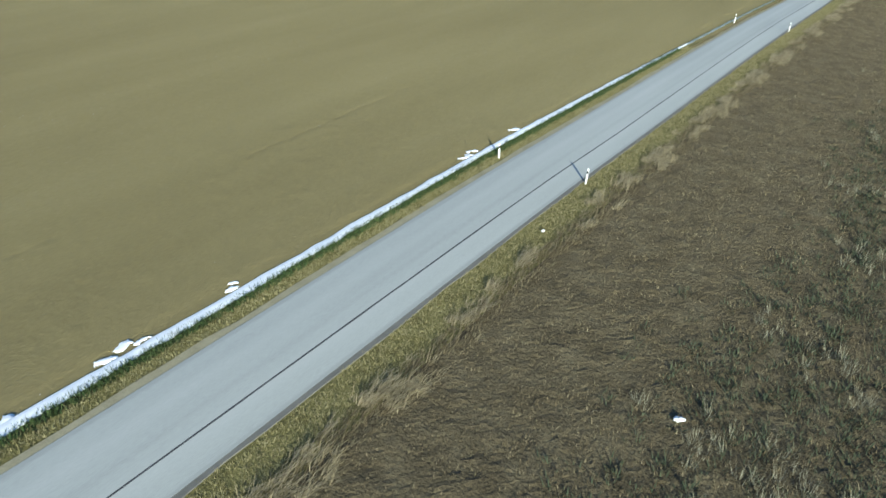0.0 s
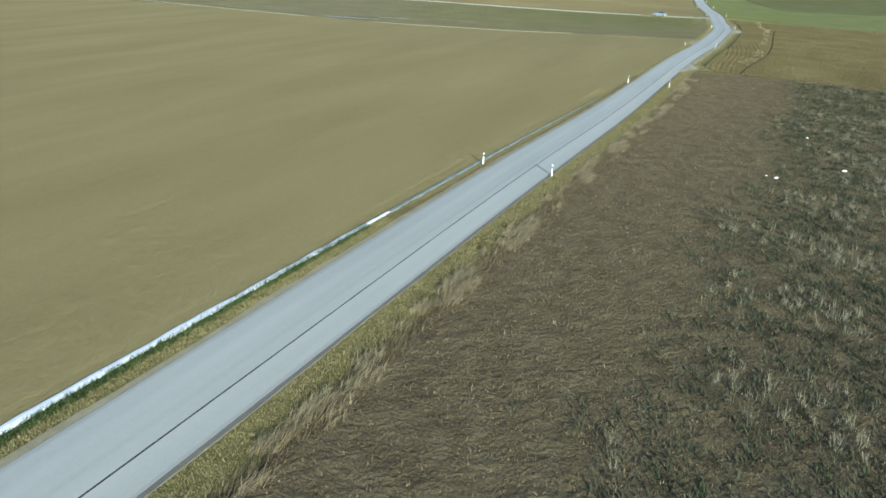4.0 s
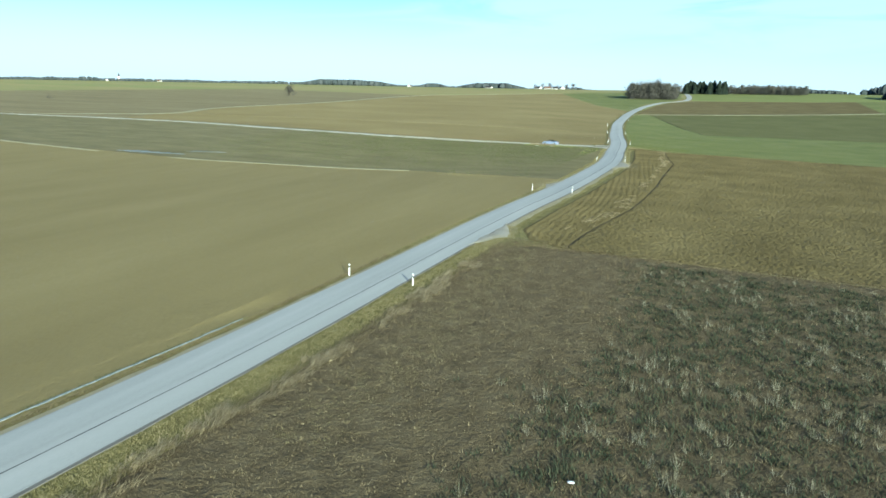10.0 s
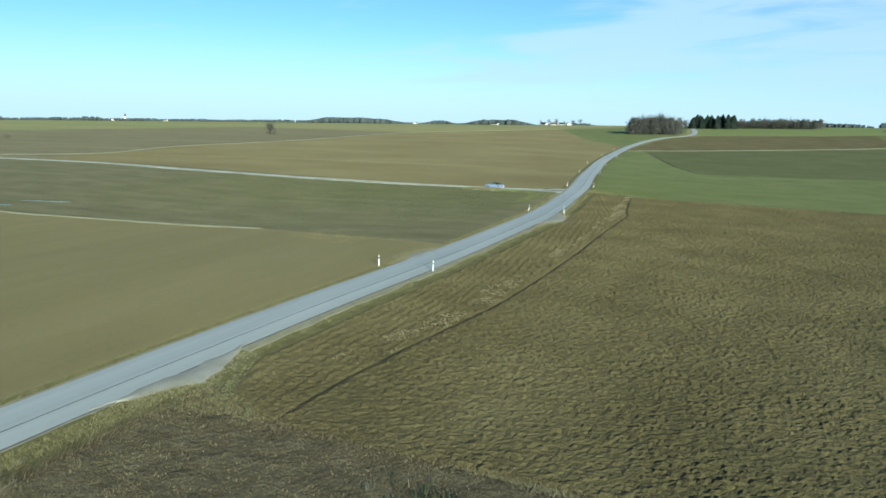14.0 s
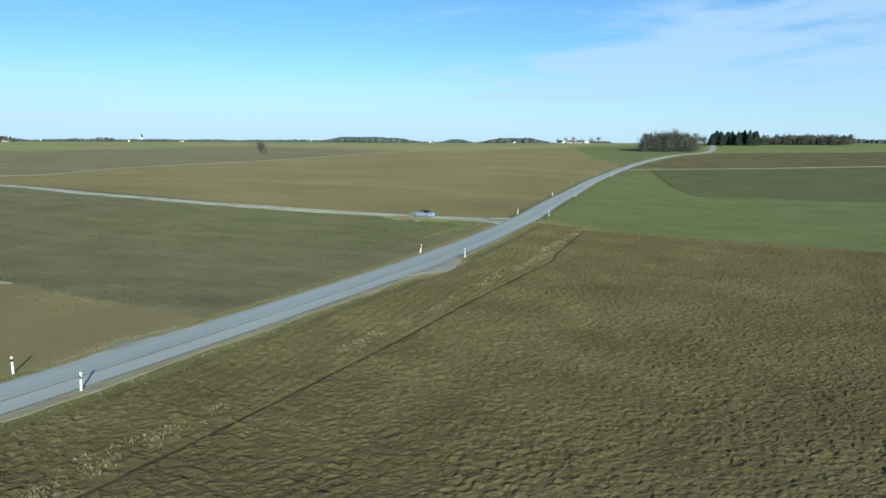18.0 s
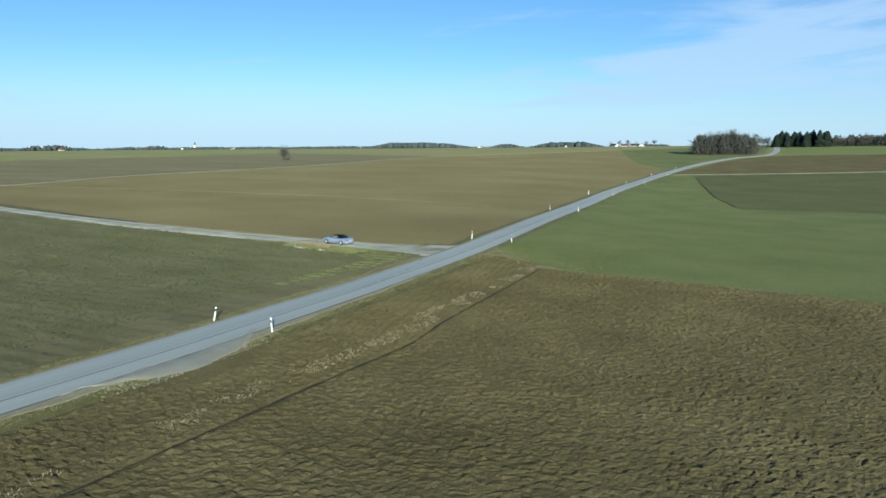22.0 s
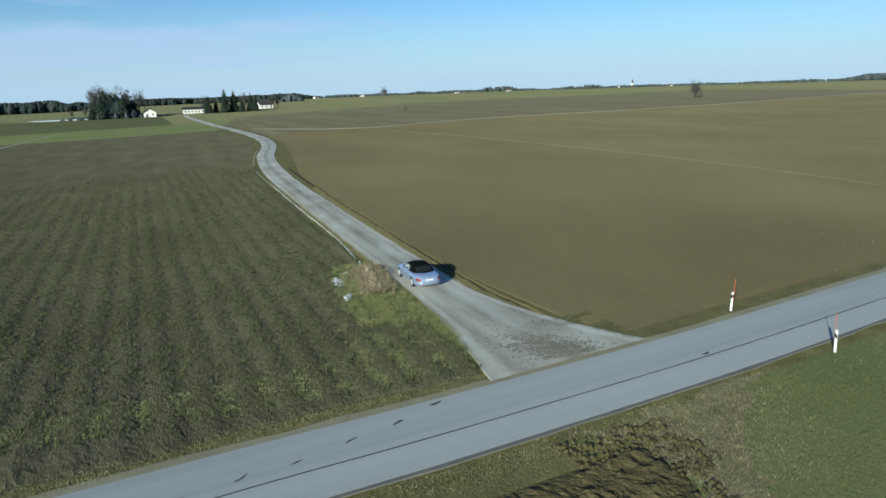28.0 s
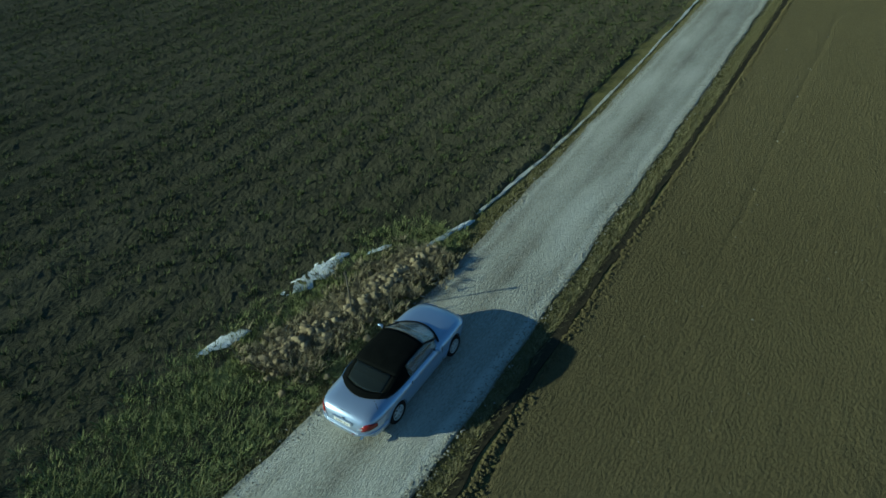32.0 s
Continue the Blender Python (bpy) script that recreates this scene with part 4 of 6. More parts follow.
relief("crop_ridges", CROP, -44, 2.5, 168, 220.4, 0.24, 0.2, 0.02, crop_h, "crop", "low soil ridges of the winter crop", "soil")
relief("seedbed_rows", BED, -44, -6, 240.6, 256, 0.22, 0.042, 0.015, drill_h, "tan2", "fine drilled rows in brown soil", "soil", 0.12)
relief("seedbed_rows", BED, -64, -43.6, 240.6, 272, 0.5, 0.085, 0.015, drill_h, "tan2", "fine drilled rows in brown soil", "soil", 0.12)
relief("seedbed_rows", BED, -44, -6, 255.8, 272, 0.4, 0.085, 0.015, drill_h, "tan2", "fine drilled rows in brown soil", "soil", 0.12)



def scatter(n, x0, x1, y0, y1, poly=None):
    x, y = RNG.uniform(x0, x1, n), RNG.uniform(y0, y1, n)
    if poly:
        k = inside(x, y, poly)
        x, y = x[k], y[k]
    return x, y


def along(n, y0, y1, o0, o1):
    """Points beside the road, off it by o0 to o1 metres (right is positive)."""
    y = RNG.uniform(y0, y1, n)
    return np.interp(y, [p.y for p in ROAD], [p.x for p in ROAD]) + RNG.uniform(o0, o1, n), y


def grass(name, x, y, h0, h1, n, width, lean, spread, mat, label, category="grass", base=0.0, bent=False, comb=None):
    """Blades in tufts: n blades at every point, each a bent, tapering leaf; comb is the way they lie."""
    N = len(x)
    zg = land(x, y) + base
    x, y, zg = np.repeat(x, n), np.repeat(y, n), np.repeat(zg, n)
    k = N * n
    a, s = RNG.uniform(0, 2 * math.pi, k), RNG.uniform(0, spread, k)
    x0, y0 = x + np.cos(a) * s, y + np.sin(a) * s
    h = RNG.uniform(h0, h1, k)
    ln = h * RNG.uniform(0.2, 1.0, k) * lean
    b = a + RNG.normal(0, 0.6, k) if comb is None else np.repeat(np.broadcast_to(comb, N), n) + RNG.normal(0, 0.5, k)
    w = width * RNG.uniform(0.6, 1.3, k)
    wx, wy = -np.sin(b) * w, np.cos(b) * w
    if not bent:
        V = np.stack([np.c_[x0 - wx, y0 - wy, zg - 0.02], np.c_[x0 + wx, y0 + wy, zg - 0.02], np.c_[x0 + np.cos(b) * ln, y0 + np.sin(b) * ln, zg + h]], 1).reshape(-1, 3)
        return tagged(new(name, fast_mesh(name, V, np.arange(k * 3).reshape(-1, 3), M[mat])), label, category, kind="stuff")
    mx, my, mz = x0 + np.cos(b) * ln * 0.35, y0 + np.sin(b) * ln * 0.35, zg + h * 0.6
    V = np.stack([np.c_[x0 - wx, y0 - wy, zg - 0.02], np.c_[x0 + wx, y0 + wy, zg - 0.02], np.c_[mx + wx * 0.7, my + wy * 0.7, mz],
                  np.c_[mx - wx * 0.7, my - wy * 0.7, mz], np.c_[x0 + np.cos(b) * ln, y0 + np.sin(b) * ln, zg + h]], 1).reshape(-1, 3)
    o = np.arange(k)[:, None] * 5
    T = np.concatenate([o + [0, 1, 2], o + [0, 2, 3], o + [3, 2, 4]], 1).reshape(-1, 3)
    return tagged(new(name, fast_mesh(name, V, T, M[mat])), label, category, kind="stuff")


rx, ry = scatter(92000, 1, 50, -44, 122, field("rough_field"))
dens = fbm(rx * 0.35, ry * 0.35, 71)
near = RNG.uniform(0, 1, len(rx)) < 0.35 + 0.9 * dens
rx, ry = rx[near], ry[near]
grass("dead_weeds", rx, ry, 0.03, 0.13, 6, 0.017, 1.5, 0.3, "blade", "low brown dead weeds over the fallow field", "dead grass", 0.06)
kx0, ky0 = scatter(2600, 6, 50, -44, 121, field("rough_field"))
grass("dry_strands", kx0, ky0, 0.05, 0.2, 3, 0.011, 2.4, 0.2, "straw", "single bleached strands lying on the dead weeds", "dry grass", 0.08, bent=True)
tx, ty = scatter(30000, 8, 64, -44, 120, field("rough_field"))
rowy = 0.9 * np.sin(2 * math.pi * (ty + 0.3 * tx - 110.85) / 9.8) + 3.0 * (fbm(tx * 0.22, ty * 0.3, 73) - 0.5) + 0.035 * (tx - 20)
edge_x = 13 + 0.08 * ty + 6 * (fbm(ty * 0.06, tx * 0 + 3, 74) - 0.5)
tall = (rowy > 0.25) & (tx > edge_x + RNG.normal(0, 2.2, len(tx))) & (rnd2(tx * 40, ty * 40, 79) < 0.46 - 0.0024 * np.clip(ty, 0, 110))
grass("tall_dry_grass", tx[tall], ty[tall], 0.22, 0.68, 24, 0.010, 0.8, 0.26, "stalk", "tall pale tufts of dry grass in the fallow field", "dry grass", 0.03)
low = (tx > edge_x - 1 + RNG.normal(0, 1.5, len(tx))) & ~tall
grass("green_weeds", tx[low], ty[low], 0.08, 0.30, 17, 0.028, 1.3, 0.5, "weedgreen", "low grey-green weeds between the dry tufts", "weeds", 0.05)
ly = RNG.uniform(80, 122, 2400)
lx = np.interp(ly, [80, 96, 105, 116, 122], [9.4, 9.7, 8.7, 8.6, 6.8]) + RNG.normal(0, 1.3, 2400)
grass("trodden_grass", lx, ly, 0.02, 0.06, 6, 0.010, 2.6, 0.35, "vblade", "flattened pale grass of a trodden lane", "dry grass", 0.07)
gx_, gy_ = along(3600, -55, 121, 4.2, 5.9)
clump = fbm(gy_ * 0.5, gx_ * 0.9, 75) > 0.56
grass("dry_verge_tufts", gx_[clump], gy_[clump], 0.14, 0.42, 18, 0.012, 2.3, 0.3, "straw", "pale dry tufts leaning along the verge", "dry grass", 0.05, bent=True, comb=0.9)
grass("verge_weeds", *along(5200, -55, 121, 4.5, 5.7), 0.10, 0.34, 7, 0.014, 1.6, 0.3, "blade", "dark dead weeds at the edge of the verge", "dead grass", 0.03, comb=0.9)
grass("verge_grass", *along(19000, -60, 124, 2.75, 4.5), 0.03, 0.13, 6, 0.014, 1.5, 0.16, "vblade", "short yellow-green verge grass beside the road")
grass("ditch_grass", *along(3600, 38, 112, -3.4, -2.85), 0.02, 0.11, 6, 0.013, 1.6, 0.14, "blade", "short dead grass between road and field")
grass("ditch_grass", *along(6500, -60, 38, -3.95, -3.05), 0.03, 0.12, 6, 0.018, 1.2, 0.14, "vblade", "short yellow-green grass between road and ditch")
grass("ditch_bank_grass", *along(6500, -60, 36, -4.3, -3.8), 0.06, 0.22, 6, 0.022, 1.1, 0.16, "gblade", "dark green grass on the ditch bank")
grass("verge_grass", *along(4200, 128, 242, 2.5, 3.9), 0.02, 0.09, 5, 0.018, 1.3, 0.14, "vblade", "thin dry verge grass beside the headland")
grass("verge_grass", *along(6500, 112, 236, -3.45, -2.3), 0.02, 0.10, 5, 0.014, 1.5, 0.16, "vblade", "thin dull verge grass beside the road")
cx_, cy_ = scatter(84000, -140, -4, 170, 240, field("winter_crop_field"))
ck = RNG.uniform(0, 1, len(cx_)) < np.clip((cx_ + 105) / 55, 0, 1) * np.clip((cy_ - 172) / 45, 0.12, 1) * (0.25 + 0.75 * crop_rows(cx_, cy_) ** 1.2)
grass("winter_crop_plants", cx_[ck], cy_[ck], 0.05, 0.18, 12, 0.019, 1.1, 0.16, "cblade", "thin dark green and dead plants of the winter crop", "crop", 0.07)
wx_, wy_ = scatter(42000, -26, -3.4, 214, 237.2)
corner = inside(wx_, wy_, [(-5.0, 214), (-3.9, 226), (-4.8, 236.0), (-9, 236.6), (-24, 236.5), (-24, 235.6), (-22, 233.6), (-17, 232.4), (-12, 233.2), (-7.5, 230), (-6.2, 214)])
wk = corner & (fbm(wx_ * 0.7, wy_ * 0.7, 77) > 0.34)
by_mound = wx_ < -11
grass("lush_verge_grass", wx_[wk & by_mound], wy_[wk & by_mound], 0.04, 0.15, 10, 0.015, 2.3, 0.2, "lush", "yellow-green rough grass round the earth mound", "grass", 0.03)
grass("lush_verge_grass", wx_[wk & ~by_mound], wy_[wk & ~by_mound], 0.03, 0.12, 9, 0.014, 2.2, 0.22, "lush", "short rough grass in the corner by the track mouth", "grass", 0.03)
ex, ey = scatter(5200, -66, -8, 236.3, 236.9)
grass("track_verge_grass", ex, ey, 0.03, 0.13, 6, 0.013, 1.3, 0.12, "vblade", "low grass edge along the gravel track")
ex, ey = scatter(5200, -66, -9, 240.1, 240.55)
grass("track_verge_grass", ex, ey, 0.03, 0.10, 6, 0.012, 1.4, 0.12, "vblade", "low grass edge along the gravel track")
fx_, fy_ = scatter(84000, -14, 100, 238, 380, field("green_field"))
fk = RNG.uniform(0, 1, len(fx_)) < (np.clip((100 - fx_) / 80, 0, 1) * np.clip((380 - fy_) / 120, 0, 1)) ** 1.5
grass("green_field_grass", fx_[fk], fy_[fk], 0.04, 0.11, 4, 0.02, 1.0, 0.16, "fieldgrass", "short green grass of the winter field")
qx_, qy_ = scatter(3000, 1, 14, 235.5, 247, field("grassy_corner"))
grass("corner_grass", qx_, qy_, 0.03, 0.10, 6, 0.012, 1.6, 0.25, "vblade", "short dry grass in the field corner")
grass("corner_grass", qx_[::2], qy_[::2], 0.03, 0.12, 6, 0.013, 1.8, 0.2, "straw", "bleached dry grass in the field corner", "dry grass")
bx_, by_ = scatter(9000, 6, 70, 120.5, 124.5)
bk = np.abs(by_ - np.interp(bx_, [12, 28, 45, 90], [122.2, 122.2, 123.0, 124.2])) < 0.5 + 1.2 * fbm(bx_ * 0.4, bx_ * 0 + 2, 78)
grass("field_edge_weeds", bx_[bk], by_[bk], 0.04, 0.15, 6, 0.016, 1.7, 0.3, "blade", "ragged dead weeds along the ploughed field's edge", "dead grass", 0.03)
grass("corner_grass", *scatter(5200, 5, 14, 118, 131, field("trodden_corner")), 0.02, 0.09, 6, 0.014, 1.8, 0.3, "lush", "trodden grass in the field corner")


def pebbles(name, x, y, r0, r1, mat, label, category, flat=0.55):
    """Small uneven stones, joined: squashed octahedra with shifted corners."""
    n = len(x)
    r = RNG.uniform(r0, r1, n)
    P_ = np.array([(1, 0, 0), (0, 1, 0), (-1, 0, 0), (0, -1, 0), (0, 0, 1), (0, 0, -1)], float)
    T_ = np.array([(0, 1, 4), (1, 2, 4), (2, 3, 4), (3, 0, 4), (1, 0, 5), (2, 1, 5), (3, 2, 5), (0, 3, 5)])
    V = P_[None] * (1 + RNG.uniform(-0.35, 0.35, (n, 6, 3))) * r[:, None, None]
    V[..., 2] *= flat
    V += np.c_[x, y, land(x, y) + r * flat * 0.5][:, None]
    T = (np.arange(n)[:, None, None] * 6 + T_[None]).reshape(-1, 3)
    return tagged(new(name, fast_mesh(name, V.reshape(-1, 3), T, M[mat])), label, category, kind="stuff")


entrance(118.6, 131.0, 1.9, 21, "pale dusty field entrance widening the road's edge")
entrance(187.5, 201.5, 2.6, 23, "pale trodden field entrance at the road's edge")
entrance(155.5, 167.0, 1.2, 25, "pale dusty patch on the road's shoulder", -1)
pebbles("seedbed_clods", *scatter(15000, -46, -7, 241.3, 257), 0.012, 0.045, "tan2", "small crumbs and clods of brown soil", "soil")
pebbles("seedbed_clods", *scatter(5000, -26, -7.6, -42, 100), 0.015, 0.055, "tan", "small crumbs and clods of tan soil", "soil")
pebbles("field_stones", *scatter(2200, -40, -8, -45, 160), 0.012, 0.045, "stone", "pale stones lying in the tan seedbed", "stones")
pebbles("field_stones", *scatter(2600, -50, -7, 242, 272), 0.02, 0.055, "stone", "pale stones lying in the brown seedbed", "stones")
px_, py_ = scatter(15000, -60, -3.6, 235.6, 244.0)
pk_ = (py_ > 236.95 - np.maximum(0, (px_ + 9) * 0.22)) & (py_ < 240.15 + np.maximum(0, (px_ + 11) * 0.5))
px_, py_ = px_[pk_], py_[pk_]
pebbles("track_gravel", px_, py_, 0.008, 0.026, "gravel", "loose pale gravel on the farm track", "gravel", 0.6)
ex_ = RNG.uniform(-62, -12, 5200)
side_ = RNG.uniform(0, 1, 5200) < 0.5
ey_ = np.interp(ex_, [-75, -50, -32, -22, -14], [237.9, 238.2, 238.4, 238.5, 238.6]) + np.where(side_, 1.55, -1.5) + RNG.normal(0, 0.13, 5200)
pebbles("edge_gravel", ex_, ey_, 0.012, 0.04, "stone", "coarse pale gravel pushed to the track's edges", "gravel", 0.7)
for p_ in bpy.data.objects["edge_gravel"].data.vertices:
    p_.co.z += 0.05
ex_ = RNG.uniform(-62, -9, 3600)
ey_ = np.interp(ex_, [-75, -40, -20, -14, -10.5], [240.6, 240.85, 240.85, 241.0, 241.5]) + 0.20 + np.abs(RNG.normal(0, 0.12, 3600))
pebbles("ditch_clods", ex_, ey_, 0.025, 0.085, "tan2", "crumbled brown soil along the ditch", "soil", 0.7)
ex_ = RNG.uniform(-66, -9, 3400)
ey_ = np.interp(ex_, [-75, -40, -20, -14, -10.5], [240.6, 240.85, 240.85, 241.0, 241.5]) - 0.18 - np.abs(RNG.normal(0, 0.1, 3400))
grass("ditch_edge_grass", ex_, ey_, 0.04, 0.14, 6, 0.013, 1.7, 0.12, "vblade", "rough grass leaning over the ditch beside the track")
for p_ in bpy.data.objects["track_gravel"].data.vertices:
    p_.co.z += 0.07
sx_, sy_ = scatter(16000, 5, 15, 130, 236, field("headland"))
furrow_d = np.interp(sy_, FURROW_Y, FURROW_X) - sx_
sk = (fbm(sx_ * 0.5, sy_ * 0.5, 81) + 0.10 * (rnd2(sx_ * 50, sy_ * 50, 82) - 0.5) > 0.51) & (furrow_d > 0.15) & (furrow_d < 1.1 + 2.2 * fbm(sy_ * 0.1, sy_ * 0, 87))
grass("straw_litter", sx_[sk], sy_[sk], 0.02, 0.08, 8, 0.02, 2.6, 0.30, "straw", "pale straw and dead leaves on the headland", "straw", 0.17)
cxs, cys = scatter(900, 2.4, 10.5, 235.5, 240.6)
cl = cys < 238.6 + 2.0 * fbm(cxs * 0.6, cys * 0.6, 83) - 0.12 * (cxs - 5)
pebbles("loose_clods", cxs[cl], cys[cl], 0.03, 0.17, "plough", "loose clods thrown over the field corner", "soil")
ux, uy = scatter(3600, 0.5, 17, 236.5, 250)
uk = (fbm(ux * 0.45, uy * 0.45, 84) > 0.5) & (ux - 0.0 > np.interp(uy, [236, 250], [3.2, 1.2])) & (uy < 246.5 - 0.55 * (ux - 2))
dx_, dy_ = -5.0 + RNG.normal(0, 1.1, 5200), 239.9 + RNG.normal(0, 0.8, 5200)
dk_ = (dx_ < -3.8) & (fbm(dx_ * 0.9, dy_ * 0.9, 88) + 0.14 * RNG.normal(0, 1, 5200) > 0.42)
pebbles("damp_dirt", dx_[dk_], dy_[dk_] + 0.35 * (dx_[dk_] + 5), 0.02, 0.08, "damp", "damp grey-brown dirt trodden over the track mouth", "dirt", 0.22)
for p_ in bpy.data.objects["damp_dirt"].data.vertices:
    p_.co.z += 0.075
vx_, vy_ = scatter(9000, -46, -5, 164, 204)
vk_ = RNG.uniform(0, 1, 9000) < np.clip((fbm(vx_ * 0.16, vy_ * 0.3, 89) - 0.52) * 9, 0, 1) * np.exp(-((vy_ - 170.5 - 0.0 * vx_) / 9) ** 2)
grass("dry_patches", vx_[vk_], vy_[vk_], 0.03, 0.10, 9, 0.016, 1.8, 0.45, "vblade", "bleached grass patches where two fields meet", "dry grass", 0.02)
mx_, my_ = scatter(1500, -8.5, -3.8, 239.5, 244.2)
mk = fbm(mx_ * 0.8, my_ * 0.8, 86) > 0.56
grass("mouth_grass", mx_[mk], my_[mk], 0.02, 0.07, 5, 0.012, 1.6, 0.2, "cblade", "sparse trodden grass on the track mouth", "grass", 0.07)
grass("corner_grass", ux[uk], uy[uk], 0.03, 0.12, 6, 0.013, 1.6, 0.25, "vblade", "patchy bleached grass between dry corner and green field", "dry grass")
grass("corner_grass", ux[~uk], uy[~uk], 0.03, 0.10, 5, 0.013, 1.2, 0.25, "fieldgrass", "patchy short green grass at the field corner")
kx, ky = scatter(1100, 5.9, 11.5, 188, 200.5)
pebbles("entrance_rubble", kx, ky, 0.025, 0.07, "shoulder", "pale rubble at the field entrance", "stones")

# ---- snow ----
snow_line = smooth_line([(-7.65, -70), (-7.7, -31), (-7.65, -18), (-7.5, 0), (-7.05, 15), (-6.3, 32), (-5.95, 39)], 0.4)
ice_line = smooth_line([(-6.1, 36), (-5.6, 46), (-4.95, 60), (-4.35, 72), (-3.3, 92)], 0.4)
tagged(ribbon("ice_strip", ice_line, lambda f: -0.17 + 0.14 * f, lambda f: 0.17 - 0.14 * f, 0.05, M["ice"], cross=4, ragged=0.09), "thin broken line of ice and old snow along the verge", "ice", kind="structure")
gxx, gyy = np.array([p.x for p in ice_line]).repeat(8) + RNG.normal(0, 0.14, len(ice_line) * 8), np.array([p.y for p in ice_line]).repeat(8) + RNG.normal(0, 0.3, len(ice_line) * 8)
grass("ice_edge_grass", gxx, gyy, 0.03, 0.13, 5, 0.012, 1.4, 0.12, "gblade", "sparse dark grass standing through the ice line")


def snow_half(f):
    return float(np.interp(f, [0, 0.5, 0.8, 1.0], [0.30, 0.28, 0.22, 0.14]))


tagged(ribbon("snow_strip", snow_line, lambda f: -snow_half(f), snow_half, 0.06, M["snow"], cross=5, ragged=0.10, crown=0.03),
       "long narrow strip of old snow in the roadside ditch", "snow", kind="structure")
for i, (x_, y_, a_, b_) in enumerate([(-8.25, -26.8, 0.16, 0.5), (-8.5, -25.9, 0.22, 0.4), (-8.2, -25.2, 0.13, 0.45), (-8.3, -20.6, 0.14, 0.42), (-8.55, -20.2, 0.1, 0.25), (-8.0, -1.2, 0.22, 0.7),
                                     (-8.25, -0.3, 0.2, 0.5), (-8.05, 5.1, 0.14, 0.5), (-8.2, -30.9, 0.2, 0.6)]):
    patch("snow_patch", x_, y_, a_, b_, 0.045, "snow", 20 + i, "small crusted snow patch at the field's edge", "snow", -0.1, kind="", dome=0.02, wild=0.9)
for i, (x_, y_, a_, b_, t_) in enumerate([(-20.8, 233.35, 1.75, 0.36, -0.12), (-17.3, 233.15, 0.95, 0.24, -0.32), (-22.9, 234.3, 0.5, 0.13, -0.4), (-24.7, 235.75, 1.4, 0.12, -0.25)]):
    patch("snow_patch", x_, y_, a_, b_, 0.10, "snow", 30 + i, "old snow patch lying beside the earth mound", "snow", t_, kind="", dome=0.015, wild=0.65)
patch("frozen_puddle", -93, 170.8, 11, 1.3, 0.05, "ice", 41, "pale frozen meltwater along the field's edge", "ice", 0.1, kind="", wild=0.8)
patch("frozen_puddle", -84, 178, 6, 0.8, 0.06, "ice", 42, "pale frozen meltwater in the crop field", "ice", 0.3, kind="", wild=0.8)
patch("snow_patch", -545, 150, 26, 7, 0.3, "snow", 43, "white snow-covered field corner near the farm", "snow", 1.5, kind="", dome=0.2)
# worn tar marks in the road by the track mouth
TAR_MARKS = [(-2.0, 232.9), (-1.1, 231.1), (-0.5, 229.2), (0.1, 227.2), (0.4, 225.4), (0.85, 223.5), (1.25, 221.6), (1.6, 219.7), (1.95, 217.8)]
for i, (x_, y_) in enumerate(TAR_MARKS):
    patch("tar_mark", x_, y_, 0.06, 0.5, 0.094, "tar", 50 + i, "short dark tar mark worn into the asphalt", "tar mark", 0.40, wild=0.6, n=16, rings=2)
patch("tar_mark", -1.4, 245.6, 0.16, 0.45, 0.094, "tar", 61, "small dark tar spot on the road", "tar mark", 0.2, n=16, rings=2)


# ---- roadside delineator posts ----
def delineator(m, stake=False, label="white plastic delineator post with a black band"):
    post = thing("delineator_post", m, label, "delineator", "delineator posts along the road")
    prof = [(-0.055, -0.03), (-0.03, -0.05), (0.03, -0.05), (0.055, -0.03), (0.055, 0.02), (0.03, 0.05), (-0.03, 0.05), (-0.055, 0.02)]

    def prism(z0, z1, grow, slant0=0.0, slant1=0.0):
        bm = bmesh.new()
        lo = [bm.verts.new((x * grow, y * grow, z0 + slant0 * y)) for x, y in prof]
        hi = [bm.verts.new((x * grow, y * grow, z1 + slant1 * y)) for x, y in prof]
        for i in range(8):
            bm.faces.new((lo[i], lo[(i + 1) % 8], hi[(i + 1) % 8], hi[i]))
        bm.faces.new(hi)
        bm.faces.new(lo[::-1])
        return bm

    part("body", prism(-0.15, 1.02, 1.0, 0, 0.5), M["white"], post)
    part("band", prism(0.70, 0.88, 1.06, 0.6, 0.6), M["black"], post, "slanted black band")
    bm = box(bmesh.new(), (0.05, 0.008, 0.13), (0, -0.056, 0.79), 0.002)
    part("reflector", bm, M["reflector"], post, "grey reflector")
    if stake:
        part("snow_stake", cyl(bmesh.new(), 0.016, 0.013, 1.25, (0.0, 0.075, 1.15), seg=8), M["orange"], post, "red-orange wooden snow stake")
        part("clip", box(bmesh.new(), (0.07, 0.05, 0.03), (0, 0.065, 0.85), 0.004), M["black"], post)
    return post


POST_Y = [-54, 0, 53.4, 104.4, 154.4, 201.8, 250.9, 298, 342, 390, 437, 484]
POST_X = {0: (-6.3, -0.4), 1: (-6.24, 0.0), 2: (-4.72, 1.54), 3: (-2.23, 3.75), 4: (-0.32, 5.71), 5: (0.55, 6.48), 6: (-5.38, 0.75), 7: (-13.5, -7.4), 8: (-20.98, -14.3)}
